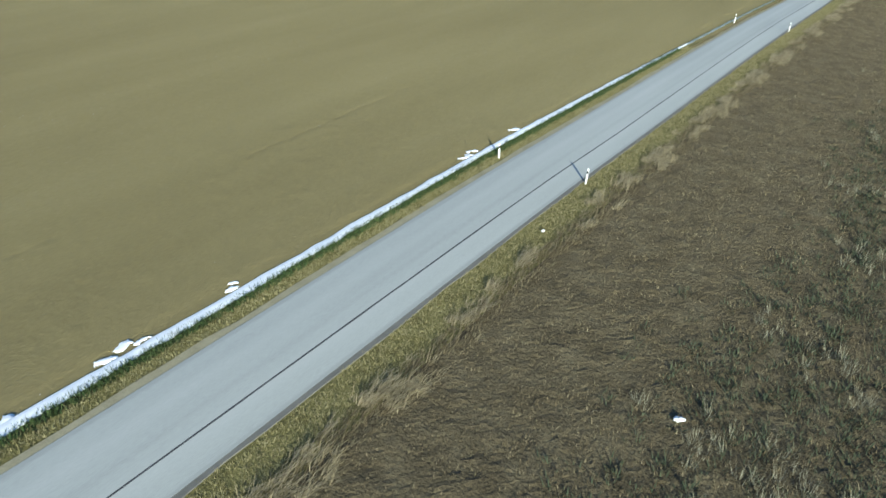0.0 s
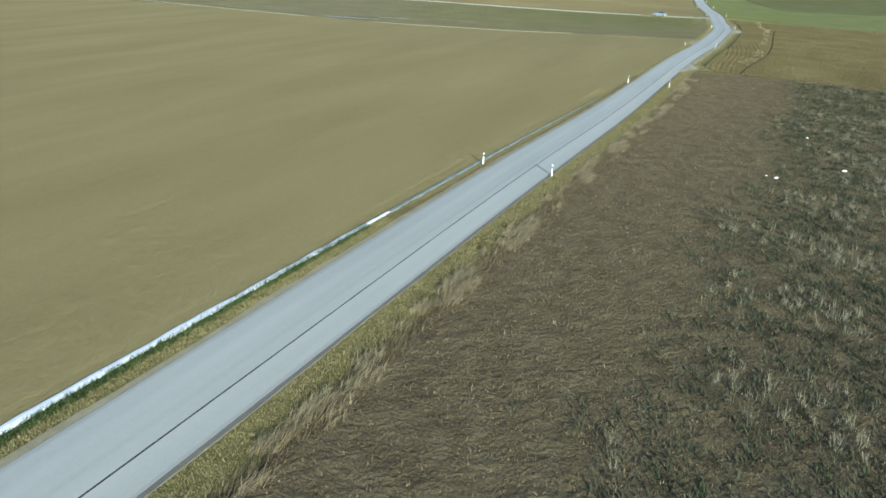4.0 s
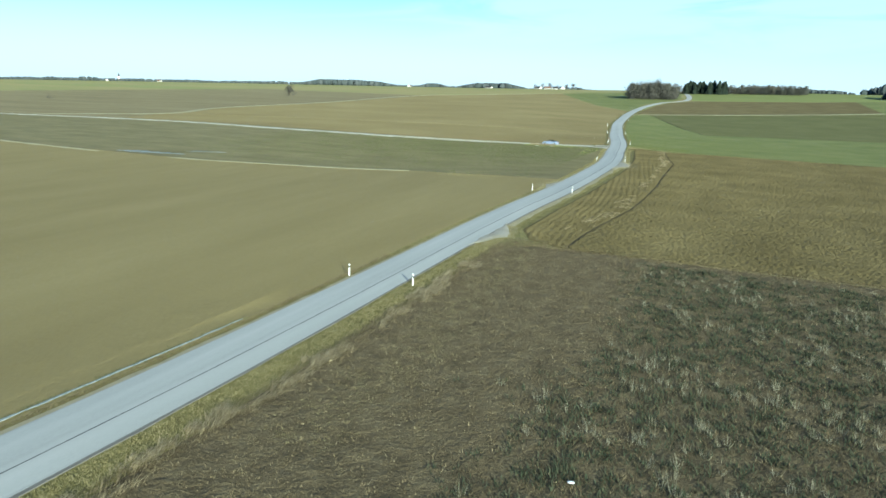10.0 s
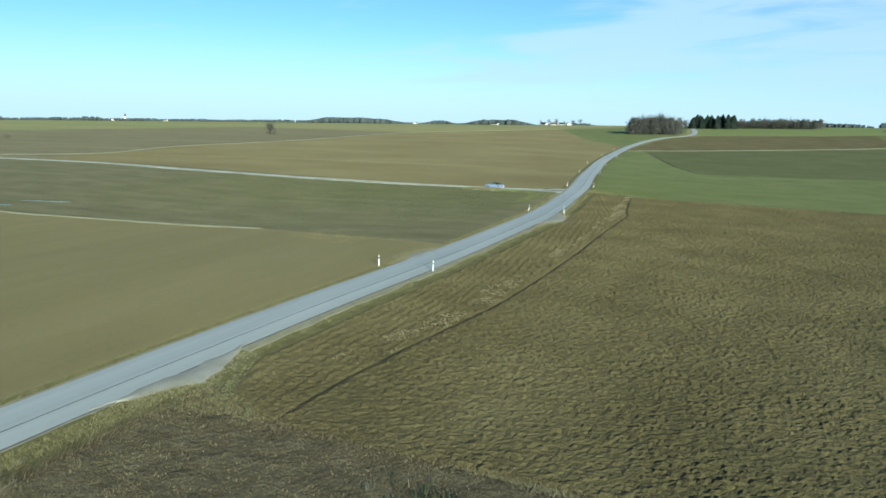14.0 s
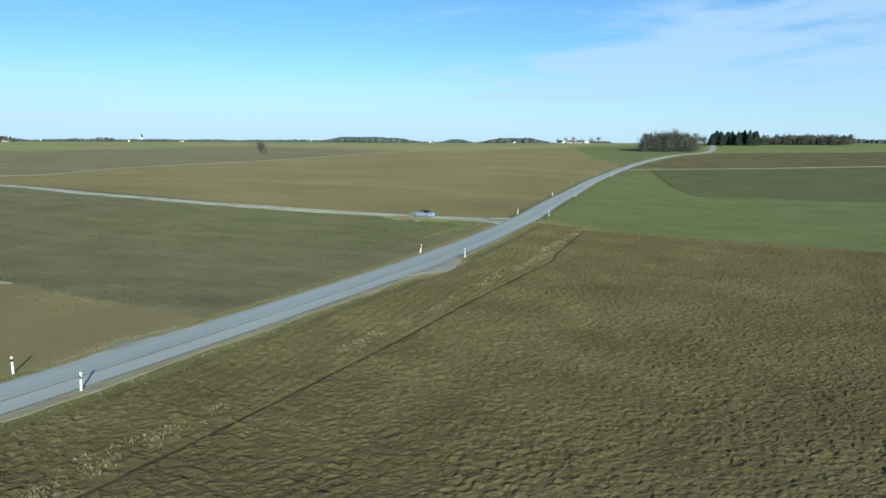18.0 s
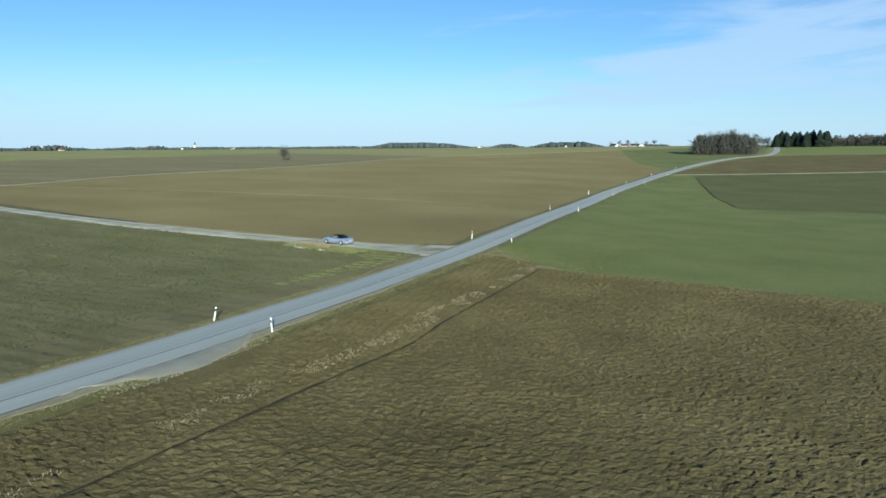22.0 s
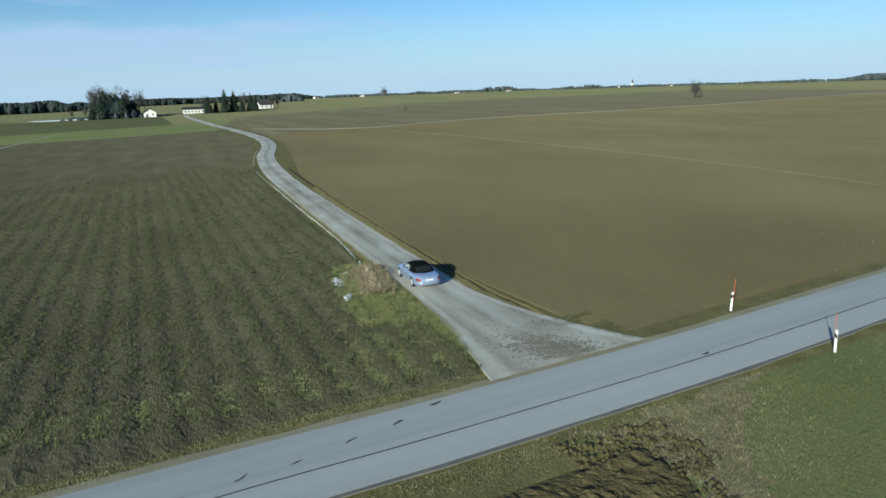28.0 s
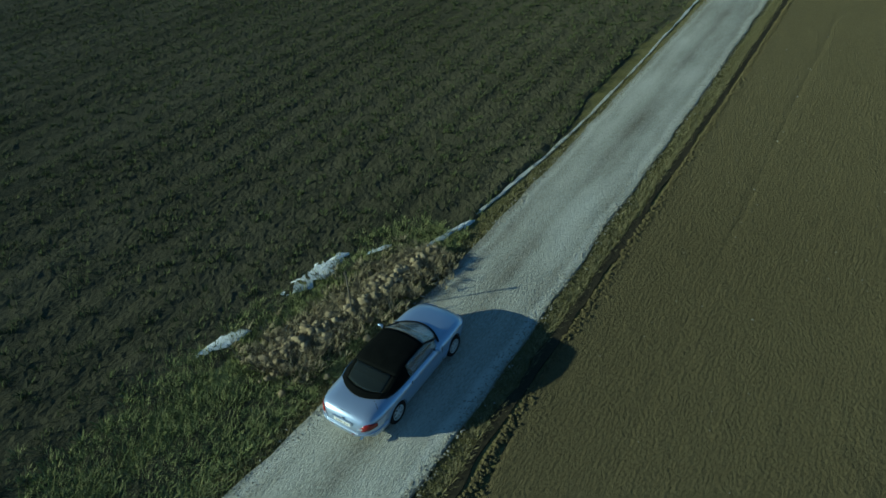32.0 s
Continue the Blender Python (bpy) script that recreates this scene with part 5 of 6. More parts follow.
for i, y_ in enumerate(POST_Y):
    for s_ in (-1, 1):
        x_ = POST_X[i][(s_ + 1) // 2] if i in POST_X else road_x(y_) + s_ * 3.05
        tilt = ((i * 37 + s_ * 11) % 7 - 3) * 0.9
        if i == 5 and s_ < 0:
            tilt = -9
        delineator(pose(x_, y_, ground_z(x_, y_), tilt * 0.6, tilt, 90 if s_ > 0 else -90), stake=(i == 6),
                   label="white delineator post with a red snow stake behind it" if i == 6 else
                   ("leaning white delineator post with a black band" if abs(tilt) > 5 else "white plastic delineator post with a black band"))


# ---- the corner by the track: mound, pole, litter ----
def lump(bm, c, r, seed, squash=0.7, level=2):
    r_ = bmesh.ops.create_icosphere(bm, subdivisions=level, radius=r, matrix=Matrix.Translation(c))
    for v in r_["verts"]:
        d = v.co - Vector(c)
        k = 1 + 0.9 * noise.noise(d * (1.9 / r) + Vector((seed, seed * 2, 0)))
        v.co = Vector(c) + Vector((d.x * k, d.y * k, d.z * k * squash))


patch("grass_mat", -17.5, 234.75, 7.0, 1.75, 0.03, "lush", 70, "rough yellow-green turf between crop and gravel track", "grass", -0.10, kind="stuff", dome=0.04, wild=0.7, rings=9)
bm = bmesh.new()
random.seed(5)
for i in range(420):
    f = random.random()
    x_, y_ = -17.2 - 6.2 * f + random.gauss(0, 0.35), 234.9 + 1.1 * f + random.gauss(0, 0.42)
    r = 0.04 + 0.11 * random.random() ** 2
    lump(bm, (x_, y_, ground_z(x_, y_) + 0.10 + 0.20 * math.exp(-((y_ - 234.9 - 1.1 * f) / 0.5) ** 2)), r, i * 3.1, random.uniform(0.6, 1.0), 2 if r > 0.07 else 1)
mound = part("earth_mound", bm, M["clod"], None, "low lumpy heap of dry earth clods beside the track", True)
tagged(mound, category="earth heap", kind="stuff")
mxs = -17.0 - 6.6 * RNG.uniform(0, 1, 900)
mys = 235.0 + (-17.8 - mxs) * 0.17 + RNG.normal(0, 0.55, 900)
grass("mound_dry_grass", mxs, mys, 0.06, 0.20, 16, 0.017, 1.6, 0.15, "straw", "dry bleached tussocks over the earth mound", "dry grass", 0.2)
mxs = -11.5 - 13.5 * RNG.uniform(0, 1, 1500)
mys = 234.55 + (-17.8 - mxs) * 0.11 + RNG.normal(0, 0.75, 1500)
grass("lush_tussocks", mxs, np.minimum(mys, 236.3), 0.06, 0.20, 22, 0.017, 1.5, 0.16, "lush", "yellow-green grass tussocks round the earth mound", "grass", 0.04)

pole = thing("marker_pole", pose(-20.0, 235.5, ground_z(-20, 235.5), 2, -2, 20), "weathered timber marker pole with a small cap beside the track", "pole")
part("shaft", cyl(bmesh.new(), 0.028, 0.022, 1.75, (0, 0, 0.7), seg=10), M["timber"], pole)
part("cap", box(bmesh.new(), (0.09, 0.045, 0.10), (0.02, 0, 1.55), 0.012), M["timber"], pole)
bm = bmesh.new()
lump(bm, (-18.5, 234.4, ground_z(-18.5, 234.4) + 0.10), 0.16, 3.3, 0.8)
tagged(part("boulder", bm, M["stone"], None, "pale rounded stone lying in the grass", True), category="stone")


def plastic_bag(x_, y_, size, turn):
    bm = bmesh.new()
    bmesh.ops.create_icosphere(bm, subdivisions=3, radius=1)
    for v in bm.verts:
        k = 1 + 0.5 * noise.noise(v.co * 1.7 + Vector((x_, y_, 0))) + 0.25 * noise.noise(v.co * 5 + Vector((y_, 0, x_)))
        v.co = Vector((v.co.x * k * size, v.co.y * k * size * 0.6, (v.co.z * k * 0.4 + 0.25) * size))
    ob = part("plastic_bag", bm, M["white"], None, "crumpled white plastic bag lying in the dead weeds", True)
    ob.matrix_world = pose(x_, y_, ground_z(x_, y_) + 0.12, 0, 0, turn)
    tagged(ob, category="litter", group="litter in the fallow field")


plastic_bag(11.2, -16.4, 0.2, 35)
plastic_bag(0.75, -7.1, 0.12, 80)
plastic_bag(21.6, 82.7, 0.14, 10)
plastic_bag(18.7, 64.0, 0.2, 60)
plastic_bag(17.9, 64.3, 0.09, 20)
plastic_bag(24.4, 70.3, 0.2, 15)


# ---- distance: trees, woods, farm, village ----
def spot(az, d, ox=30.0, oy=205.0):
    """A place d metres off in a compass direction (degrees to the left of +y)."""
    return ox - d * math.sin(radians(az)), oy + d * math.cos(radians(az))


def tube_bm(bm, p, q, r0, r1, seg=5):
    d = Vector(q) - Vector(p)
    m = Matrix.Translation((Vector(p) + Vector(q)) / 2) @ d.to_track_quat("Z", "Y").to_matrix().to_4x4()
    bmesh.ops.create_cone(bm, cap_ends=False, segments=seg, radius1=r0, radius2=r1, depth=d.length, matrix=m)


def bare_tree(name, x, y, height, spread, seed, label, twigs=1500, limbs=9, group="", shrubby=False):
    """A leafless tree: tapered trunk, forking limbs and a crown of many fine twigs."""
    rr = random.Random(seed)
    tree = thing(name, pose(x, y, ground_z(x, y) - 0.1), label, "shrub" if shrubby else "tree", group)
    trunk_h = height * (0.08 if shrubby else rr.uniform(0.22, 0.32))
    bm = bmesh.new()
    tube_bm(bm, (0, 0, -0.3), (0, 0, trunk_h), height * 0.024, height * 0.018, 7)
    tips = []
    for i in range(limbs):
        a = i * 2.4 + rr.uniform(-0.4, 0.4)
        up = rr.uniform(0.3, 1.0)
        p0 = Vector((0, 0, trunk_h * rr.uniform(0.75, 1.0)))
        reach = spread * rr.uniform(0.45, 0.8) * (1.15 - 0.6 * up)
        p1 = p0 + Vector((math.cos(a) * reach * 0.5, math.sin(a) * reach * 0.5, (height - trunk_h) * up * 0.5))
        p2 = p1 + Vector((math.cos(a) * reach * 0.6, math.sin(a) * reach * 0.6, (height - trunk_h) * up * 0.38))
        tube_bm(bm, p0, p1, height * 0.011, height * 0.007)
        tube_bm(bm, p1, p2, height * 0.007, height * 0.003)
        tips += [p1, p2, (p1 + p2) / 2]
        for _ in range(2):
            q = p1 + Vector((rr.gauss(0, 1), rr.gauss(0, 1), abs(rr.gauss(0.6, 0.5)))) * spread * 0.3
            tube_bm(bm, p1, q, height * 0.005, height * 0.002, 4)
            tips += [q, q]
    part("trunk", bm, M["bark"], tree)
    g = np.random.default_rng(seed)
    T = np.array([tuple(t) for t in tips])
    base = T[g.integers(0, len(T), twigs)] + g.normal(0, spread * 0.14, (twigs, 3))
    base[:, 2] = np.clip(base[:, 2], trunk_h * 0.5, height)
    d = g.normal(0, 1, (twigs, 3))
    d[:, 2] = np.abs(d[:, 2]) + 0.3
    d *= (height * 0.085 * g.uniform(0.5, 1.3, twigs) / np.linalg.norm(d, axis=1))[:, None]
    w = np.cross(d, g.normal(0, 1, (twigs, 3)))
    w *= (height * 0.0055 / (np.linalg.norm(w, axis=1) + 1e-6))[:, None]
    V = np.stack([base - w, base + w, base + d], 1).reshape(-1, 3)
    crown = new("crown", fast_mesh("crown", V, np.arange(twigs * 3).reshape(-1, 3), M["twig"]))
    crown.parent = tree
    return tree


def spruce(x, y, height, seed, label="dark green spruce with drooping boughs", group="", fat=0.29):
    g = np.random.default_rng(seed)
    tree = thing("spruce", pose(x, y, ground_z(x, y) - 0.1, 0, 0, seed * 40 % 360), label, "conifer", group)
    part("trunk", cyl(bmesh.new(), height * 0.02, height * 0.006, height * 0.96, (0, 0, height * 0.46), seg=6), M["bark"], tree)
    V, n = [], 0
    for k in range(34):
        f = k / 34
        z = height * (0.07 + 0.92 * f)
        r = height * fat * (1 - f) ** (0.8 if fat < 0.35 else 0.5) * g.uniform(0.8, 1.12) + 0.12
        for j in range(13):
            a = j * 2 * math.pi / 13 + g.uniform(-0.25, 0.25) + k
            rj = r * g.uniform(0.6, 1.15)
            c, s = math.cos(a), math.sin(a)
            w = rj * 0.34
            tip = (c * rj, s * rj, z - rj * g.uniform(0.2, 0.5))
            V += [(0, 0, z + 0.1 * rj), (c * rj * 0.6 - s * w, s * rj * 0.6 + c * w, z - rj * 0.18), tip,
                  (c * rj * 0.6 + s * w, s * rj * 0.6 - c * w, z - rj * 0.18)]
            n += 1
    ob = new("crown", fast_mesh("crown", np.array(V), np.arange(n * 4).reshape(-1, 4), M["needle"]))
    ob.parent = tree
    return tree


def woods(name, az0, az1, d0, d1, n, h0, h1, label, seed, mat="hazed_wood", ox=30.0, oy=205.0):
    """A far wood: many uneven crowns, joined, since nobody could count them."""
    g = np.random.default_rng(seed)
    az, d = np.radians(g.uniform(az0, az1, n)), g.uniform(d0, d1, n)
    x, y = ox - d * np.sin(az), oy + d * np.cos(az)
    run = min(2.0, 0.3 * (az1 - az0))
    edge = np.minimum(1, np.minimum(np.abs(np.degrees(az) - az0), np.abs(np.degrees(az) - az1)) / run * 0.65 + 0.35)
    h = (h0 + (h1 - h0) * np.clip(fbm(np.degrees(az) * 0.8, az * 0, seed) * 0.8 + g.uniform(-0.05, 0.18, n), 0, 1)) * edge
    w = h * g.uniform(0.28, 0.52, n)
    rings = [(0.0, 0.5), (0.3, 1.0), (0.62, 0.82), (0.88, 0.42)]
    m = 6
    V = []
    for zf, rf in rings:
        a = np.arange(m) * 2 * math.pi / m
        jr = g.uniform(0.7, 1.3, (n, m))
        V.append(np.stack([x[:, None] + np.cos(a) * w[:, None] * rf * jr, y[:, None] + np.sin(a) * w[:, None] * rf * jr,
                           (land(x, y) - 0.3)[:, None] + h[:, None] * (zf + g.uniform(-0.06, 0.06, (n, m)))], -1))
    V = np.concatenate(V + [np.stack([x, y, land(x, y) + h], -1)[:, None]], 1)
    T = []
    for k in range(len(rings) - 1):
        for j in range(m):
            a, b = k * m + j, k * m + (j + 1) % m
            T += [(a, b, b + m), (a, b + m, a + m)]
    T += [((len(rings) - 1) * m + j, (len(rings) - 1) * m + (j + 1) % m, len(rings) * m) for j in range(m)]
    T = (np.arange(n)[:, None, None] * (len(rings) * m + 1) + np.array(T)[None]).reshape(-1, 3)
    return tagged(new(name, fast_mesh(name, V.reshape(-1, 3), T, M[mat])), label, "woods", kind="stuff")


def thicket(name, az0, az1, d0, d1, n, h0, h1, label, seed, ox=39.0, oy=141.0, per=70, mat="twig", thick=0.13):
    """Leafless scrub: clouds of fine twigs round many stems, joined."""
    g = np.random.default_rng(seed)
    az, d = np.radians(g.uniform(az0, az1, n)), g.uniform(d0, d1, n)
    x, y = ox - d * np.sin(az), oy + d * np.cos(az)
    h = g.uniform(h0, h1, n)
    k = n * per
    x, y, h, z = np.repeat(x, per), np.repeat(y, per), np.repeat(h, per), np.repeat(land(x, y), per)
    f = g.uniform(0, 1, k) ** 0.8
    r = h * 0.33 * np.sqrt(np.maximum(0.05, 1 - (2 * f - 0.9) ** 2))
    base = np.c_[x + g.normal(0, 0.6, k) * r, y + g.normal(0, 0.6, k) * r, z + h * f * 0.85]
    dv = g.normal(0, 0.6, (k, 3))
    dv[:, 2] = np.abs(dv[:, 2]) + 0.6
    dv *= (h * 0.2 * g.uniform(0.5, 1.2, k) / np.linalg.norm(dv, axis=1))[:, None]
    w = np.cross(dv, g.normal(0, 1, (k, 3)))
    w *= (thick / (np.linalg.norm(w, axis=1) + 1e-6))[:, None]
    V = np.stack([base - w, base + w, base + dv], 1).reshape(-1, 3)
    return tagged(new(name, fast_mesh(name, V, np.arange(k * 3).reshape(-1, 3), M[mat])), label, "thicket", kind="stuff")


def house(x, y, turn, length, width, wall_h, roof_h, label, roof="tiles", windows=3, chimney=True):
    h = thing("house", pose(x, y, ground_z(x, y) - 0.2, 0, 0, turn), label, "house")
    bm = bmesh.new()
    hw, hl = width / 2, length / 2
    lo = [bm.verts.new(p) for p in ((-hl, -hw, 0), (hl, -hw, 0), (hl, hw, 0), (-hl, hw, 0))]
    hi = [bm.verts.new(p) for p in ((-hl, -hw, wall_h), (hl, -hw, wall_h), (hl, hw, wall_h), (-hl, hw, wall_h))]
    ga, gb = bm.verts.new((-hl, 0, wall_h + roof_h)), bm.verts.new((hl, 0, wall_h + roof_h))
    for f in ((lo[0], lo[1], hi[1], hi[0]), (lo[2], lo[3], hi[3], hi[2]), (lo[1], lo[2], hi[2], gb, hi[1]), (lo[3], lo[0], hi[0], ga, hi[3])):
        bm.faces.new(f)
    part("wall", bm, M["plaster"], h)
    bm = bmesh.new()
    e, t = 0.5, 0.22
    for s in (-1, 1):
        k = roof_h / hw
        pts = [(-hl - e, s * (hw + e), wall_h - e * k), (hl + e, s * (hw + e), wall_h - e * k), (hl + e, 0, wall_h + roof_h), (-hl - e, 0, wall_h + roof_h)]
        a = [bm.verts.new((p[0], p[1], p[2] + 0.02)) for p in pts]
        b = [bm.verts.new((p[0], p[1], p[2] + t)) for p in pts]
        for i in range(4):
            bm.faces.new((a[i], a[(i + 1) % 4], b[(i + 1) % 4], b[i]))
        bm.faces.new(b)
        bm.faces.new(a[::-1])
    bmesh.ops.recalc_face_normals(bm, faces=bm.faces)
    r = part("roof", bm, M[roof], h)
    if chimney:
        part("chimney", box(bmesh.new(), (0.7, 0.7, 1.6), (hl * 0.3, 0.5, wall_h + roof_h + 0.2), 0.03), M["tiles"], r)
    for s in (-1, 1):
        for i in range(windows):
            x_ = -hl + (i + 0.5) * length / windows
            for z_ in ([wall_h * 0.5] if wall_h < 4.2 else [wall_h * 0.27, wall_h * 0.72]):
                w = part("window", box(bmesh.new(), (1.1, 0.06, 1.3), (x_, s * (hw + 0.01), z_), 0.01), M["glass_far"], h)
                part("sill", box(bmesh.new(), (1.3, 0.16, 0.08), (x_, s * (hw + 0.06), z_ - 0.7), 0.01), M["plaster"], w)
        for y_ in (-hw * 0.45, hw * 0.45):
            part("window", box(bmesh.new(), (0.06, 1.0, 1.2), (s * (hl + 0.01), y_, wall_h * 0.6), 0.01), M["glass_far"], h)
    return h


# the copse, spruces and trees on the rise where the road ends
for i, (az, d, hh) in enumerate([(10.3, 512, 11), (9.9, 520, 14), (9.4, 515, 15), (9.0, 525, 16), (8.6, 512, 14), (8.2, 520, 16), (7.7, 514, 15), (7.2, 522, 13), (6.7, 516, 12)]):
    bare_tree("bare_tree", *spot(az, d, 39, 141), hh * 1.08, hh * 0.42, 100 + i, "leafless tree in a copse beside the road", 1300, group="copse trees on the rise")
thicket("copse_brush", 6.3, 10.5, 506, 530, 90, 6, 14, "dense bare brush under the copse trees", 4, per=130, mat="scrub", thick=0.22)
thicket("copse_undergrowth", 6.4, 10.5, 500, 530, 110, 4, 11, "dark bare undergrowth of the copse", 5)
for i, (az, d, hh) in enumerate([(5.2, 638, 11), (4.9, 640, 14), (4.5, 636, 12), (4.1, 645, 13), (3.7, 640, 11), (3.3, 636, 13), (2.9, 644, 14), (2.5, 638, 14), (2.1, 642, 13)]):
    spruce(*spot(az, d, 39, 141), hh, 200 + i, group="spruces on the rise", fat=0.36)
for i in range(16):
    spruce(*spot(5.3 - 0.22 * i, 650 + (i * 7) % 13, 39, 141), 10 + (i * 5) % 4, 270 + i, group="spruces on the rise", fat=0.38)
thicket("rise_scrub", -4.4, 2.4, 650, 690, 190, 4, 10, "grey bare scrub on the rise behind the road", 8, per=90, mat="scrub", thick=0.26)
thicket("rise_thicket", -4.2, 5.9, 650, 690, 150, 3, 9, "dark bare thicket on the rise behind the road", 9, per=60)
for i, (az, d, hh) in enumerate([(1.3, 655, 9), (0.6, 660, 10), (-0.1, 655, 11), (-0.8, 662, 10), (-1.5, 655, 12), (-2.2, 660, 11), (-2.9, 655, 10), (-3.6, 660, 8), (5.8, 630, 10), (6.1, 640, 12)]):
    bare_tree("bare_tree", *spot(az, d, 39, 141), hh, hh * 0.42, 240 + i, "leafless tree on the rise behind the road", 900, group="trees on the rise")

# single trees in the fields
tagged(bare_tree("lone_tree", *spot(46.9, 456, 36.6, 194.4), 10.8, 4.0, 301, "lone bushy leafless tree in the far fields", 2600, 15, shrubby=True), category="tree")
bare_tree("field_shrub", *spot(46.6, 450, 36.6, 194.4), 4.0, 3.6, 302, "low bare shrub at the foot of the lone tree", 900, 9, shrubby=True)
bare_tree("far_tree", *spot(72.0, 950, 36.6, 194.4), 13.5, 6.0, 303, "round leafless tree on the far horizon", 1800, 12)
bare_tree("field_shrub", *spot(68.6, 430, 36.6, 194.4), 3.4, 3.9, 304, "spreading bare shrub in the open fields", 900, 10, shrubby=True)

# the farm at the end of the track
house(*spot(91.9, 555, 20.4, 224.8), 4, 10.5, 8.5, 3.6, 2.6, "small white gabled house with a dark roof", "darkroof", 2)
house(*spot(88.7, 600, 20.4, 224.8), 94, 16, 10, 3.6, 1.6, "long white farmhouse with rows of windows", "darkroof", 6)
house(*spot(83.2, 640, 20.4, 224.8), 100, 12, 9, 3.6, 3.2, "farm cottage with a dark roof among trees", "darkroof", 3)
for i, (az, d, hh) in enumerate([(87.6, 575, 15), (87.0, 580, 11), (86.3, 572, 19.5), (85.6, 578, 18), (85.0, 570, 12), (84.3, 576, 15.5), (83.95, 572, 13)]):
    spruce(*spot(az, d, 20.4, 224.8), hh, 320 + i, "tall dark spruce beside the farmhouse", "farm spruces", 0.33)
for i, (az, d, hh) in enumerate([(95.6, 556, 14), (95.2, 548, 17), (94.9, 562, 19), (94.5, 552, 18), (94.1, 560, 18), (93.7, 550, 16), (93.3, 558, 15), (92.9, 565, 12), (95.9, 550, 9)]):
    spruce(*spot(az, d, 20.4, 224.8), hh, 340 + i, "dark bushy conifer in the farm garden", "farm garden conifers", 0.38)
for i, (az, d, hh) in enumerate([(95.6, 575, 25), (94.9, 580, 27), (94.2, 578, 26), (93.5, 582, 25), (92.6, 580, 23), (82.7, 610, 13), (82.2, 615, 12), (87.9, 600, 15), (84.8, 600, 17), (96.3, 570, 10), (97.2, 572, 8)]):
    bare_tree("bare_tree", *spot(az, d, 20.4, 224.8), hh, hh * 0.26, 360 + i, "tall leafless tree in the farm garden", 1100, group="bare farm trees")
woods("farm_hedge", 91.0, 98.0, 545, 575, 70, 2.5, 6, "dark garden hedge at the farm", 7, "hazed_wood", 20.4, 224.8)
woods("farm_trees", 92.9, 95.9, 550, 566, 26, 11, 18, "dark rounded garden trees at the farm", 6, "wood_dark", 20.4, 224.8)
mast = thing("mast", pose(*spot(92.2, 600, 20.4, 224.8), ground_z(*spot(92.2, 600, 20.4, 224.8))), "thin grey mast standing among farm trees", "mast")
part("shaft", cyl(bmesh.new(), 0.28, 0.12, 22, (0, 0, 11), seg=8), M["timber"], mast)
part("crossarm", box(bmesh.new(), (2.2, 0.14, 0.14), (0, 0, 20.2), 0.02), M["timber"], mast)

# woods along the horizon, most in the colour with haze mixed in
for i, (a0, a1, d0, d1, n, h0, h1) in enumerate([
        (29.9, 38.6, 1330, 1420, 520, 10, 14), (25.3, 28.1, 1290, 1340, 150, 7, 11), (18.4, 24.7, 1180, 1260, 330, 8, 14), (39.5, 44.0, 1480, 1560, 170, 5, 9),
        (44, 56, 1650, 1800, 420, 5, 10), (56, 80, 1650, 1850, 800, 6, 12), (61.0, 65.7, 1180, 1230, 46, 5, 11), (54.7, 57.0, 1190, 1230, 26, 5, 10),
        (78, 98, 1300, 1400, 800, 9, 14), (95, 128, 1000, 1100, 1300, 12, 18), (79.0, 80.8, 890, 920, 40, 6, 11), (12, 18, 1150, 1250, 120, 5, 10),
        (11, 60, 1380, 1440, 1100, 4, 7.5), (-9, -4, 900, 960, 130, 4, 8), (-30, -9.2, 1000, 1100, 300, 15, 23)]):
    woods("far_woods", a0, a1, d0, d1, n, h0, h1, "dark line of woods on the horizon", 400 + i, "wood_dark" if a0 in (78, 95) else "hazed_wood")

woods("far_woods", -17.5, -9.7, 640, 690, 110, 11, 18, "dark wood beside the distant meadow", 431, "wood_dark", 29.3, 77.9)

# church and scattered houses of the far villages
cxy = spot(52.6, 1445, 36.6, 194.4)
church = thing("church", pose(*cxy, ground_z(*cxy) - 0.3, 0, 0, 30), "distant white church with a pointed dark spire", "church")
part("tower", box(bmesh.new(), (4, 4, 10), (0, 0, 5), 0.05), M["plaster"], church)
part("spire", cyl(bmesh.new(), 2.6, 0.1, 7, (0, 0, 13.5), seg=8), M["darkroof"], church)
part("nave", box(bmesh.new(), (8, 5, 2.6), (5.5, 0, 1.3), 0.05), M["plaster"], church)
part("nave_roof", cyl(bmesh.new(), 3.2, 3.2, 8.6, (5.5, 0, 2.9), Matrix.Rotation(radians(90), 4, "Y"), 3), M["darkroof"], church)
for i, (az, d) in enumerate([(74.2, 1290), (66.4, 1240), (62.2, 1200), (53.6, 1420), (49.8, 1400), (46.2, 1450), (29.0, 1270),
                             (17.8, 1010), (17.0, 1000), (16.3, 1015), (15.6, 1005), (108, 900), (100.5, 930), (81.5, 900), (77.8, 1250), (22.0, 1150)]):
    house(*spot(az, d, 36.6, 194.4), (i * 47) % 180, 9 + i % 4, 7, 2.2, 2.4, "small white village house far off", ("tiles", "darkroof")[i % 2], 3, False)
for i, (az, d) in enumerate([(18.1, 1020), (17.4, 1025), (16.7, 1022), (16.0, 1030), (15.2, 1022), (14.6, 1015)]):
    bare_tree("bare_tree", *spot(az, d, 36.6, 194.4), 9 + i % 3 * 2, 5, 430 + i, "leafless village tree on the far rise", 700, group="village trees")


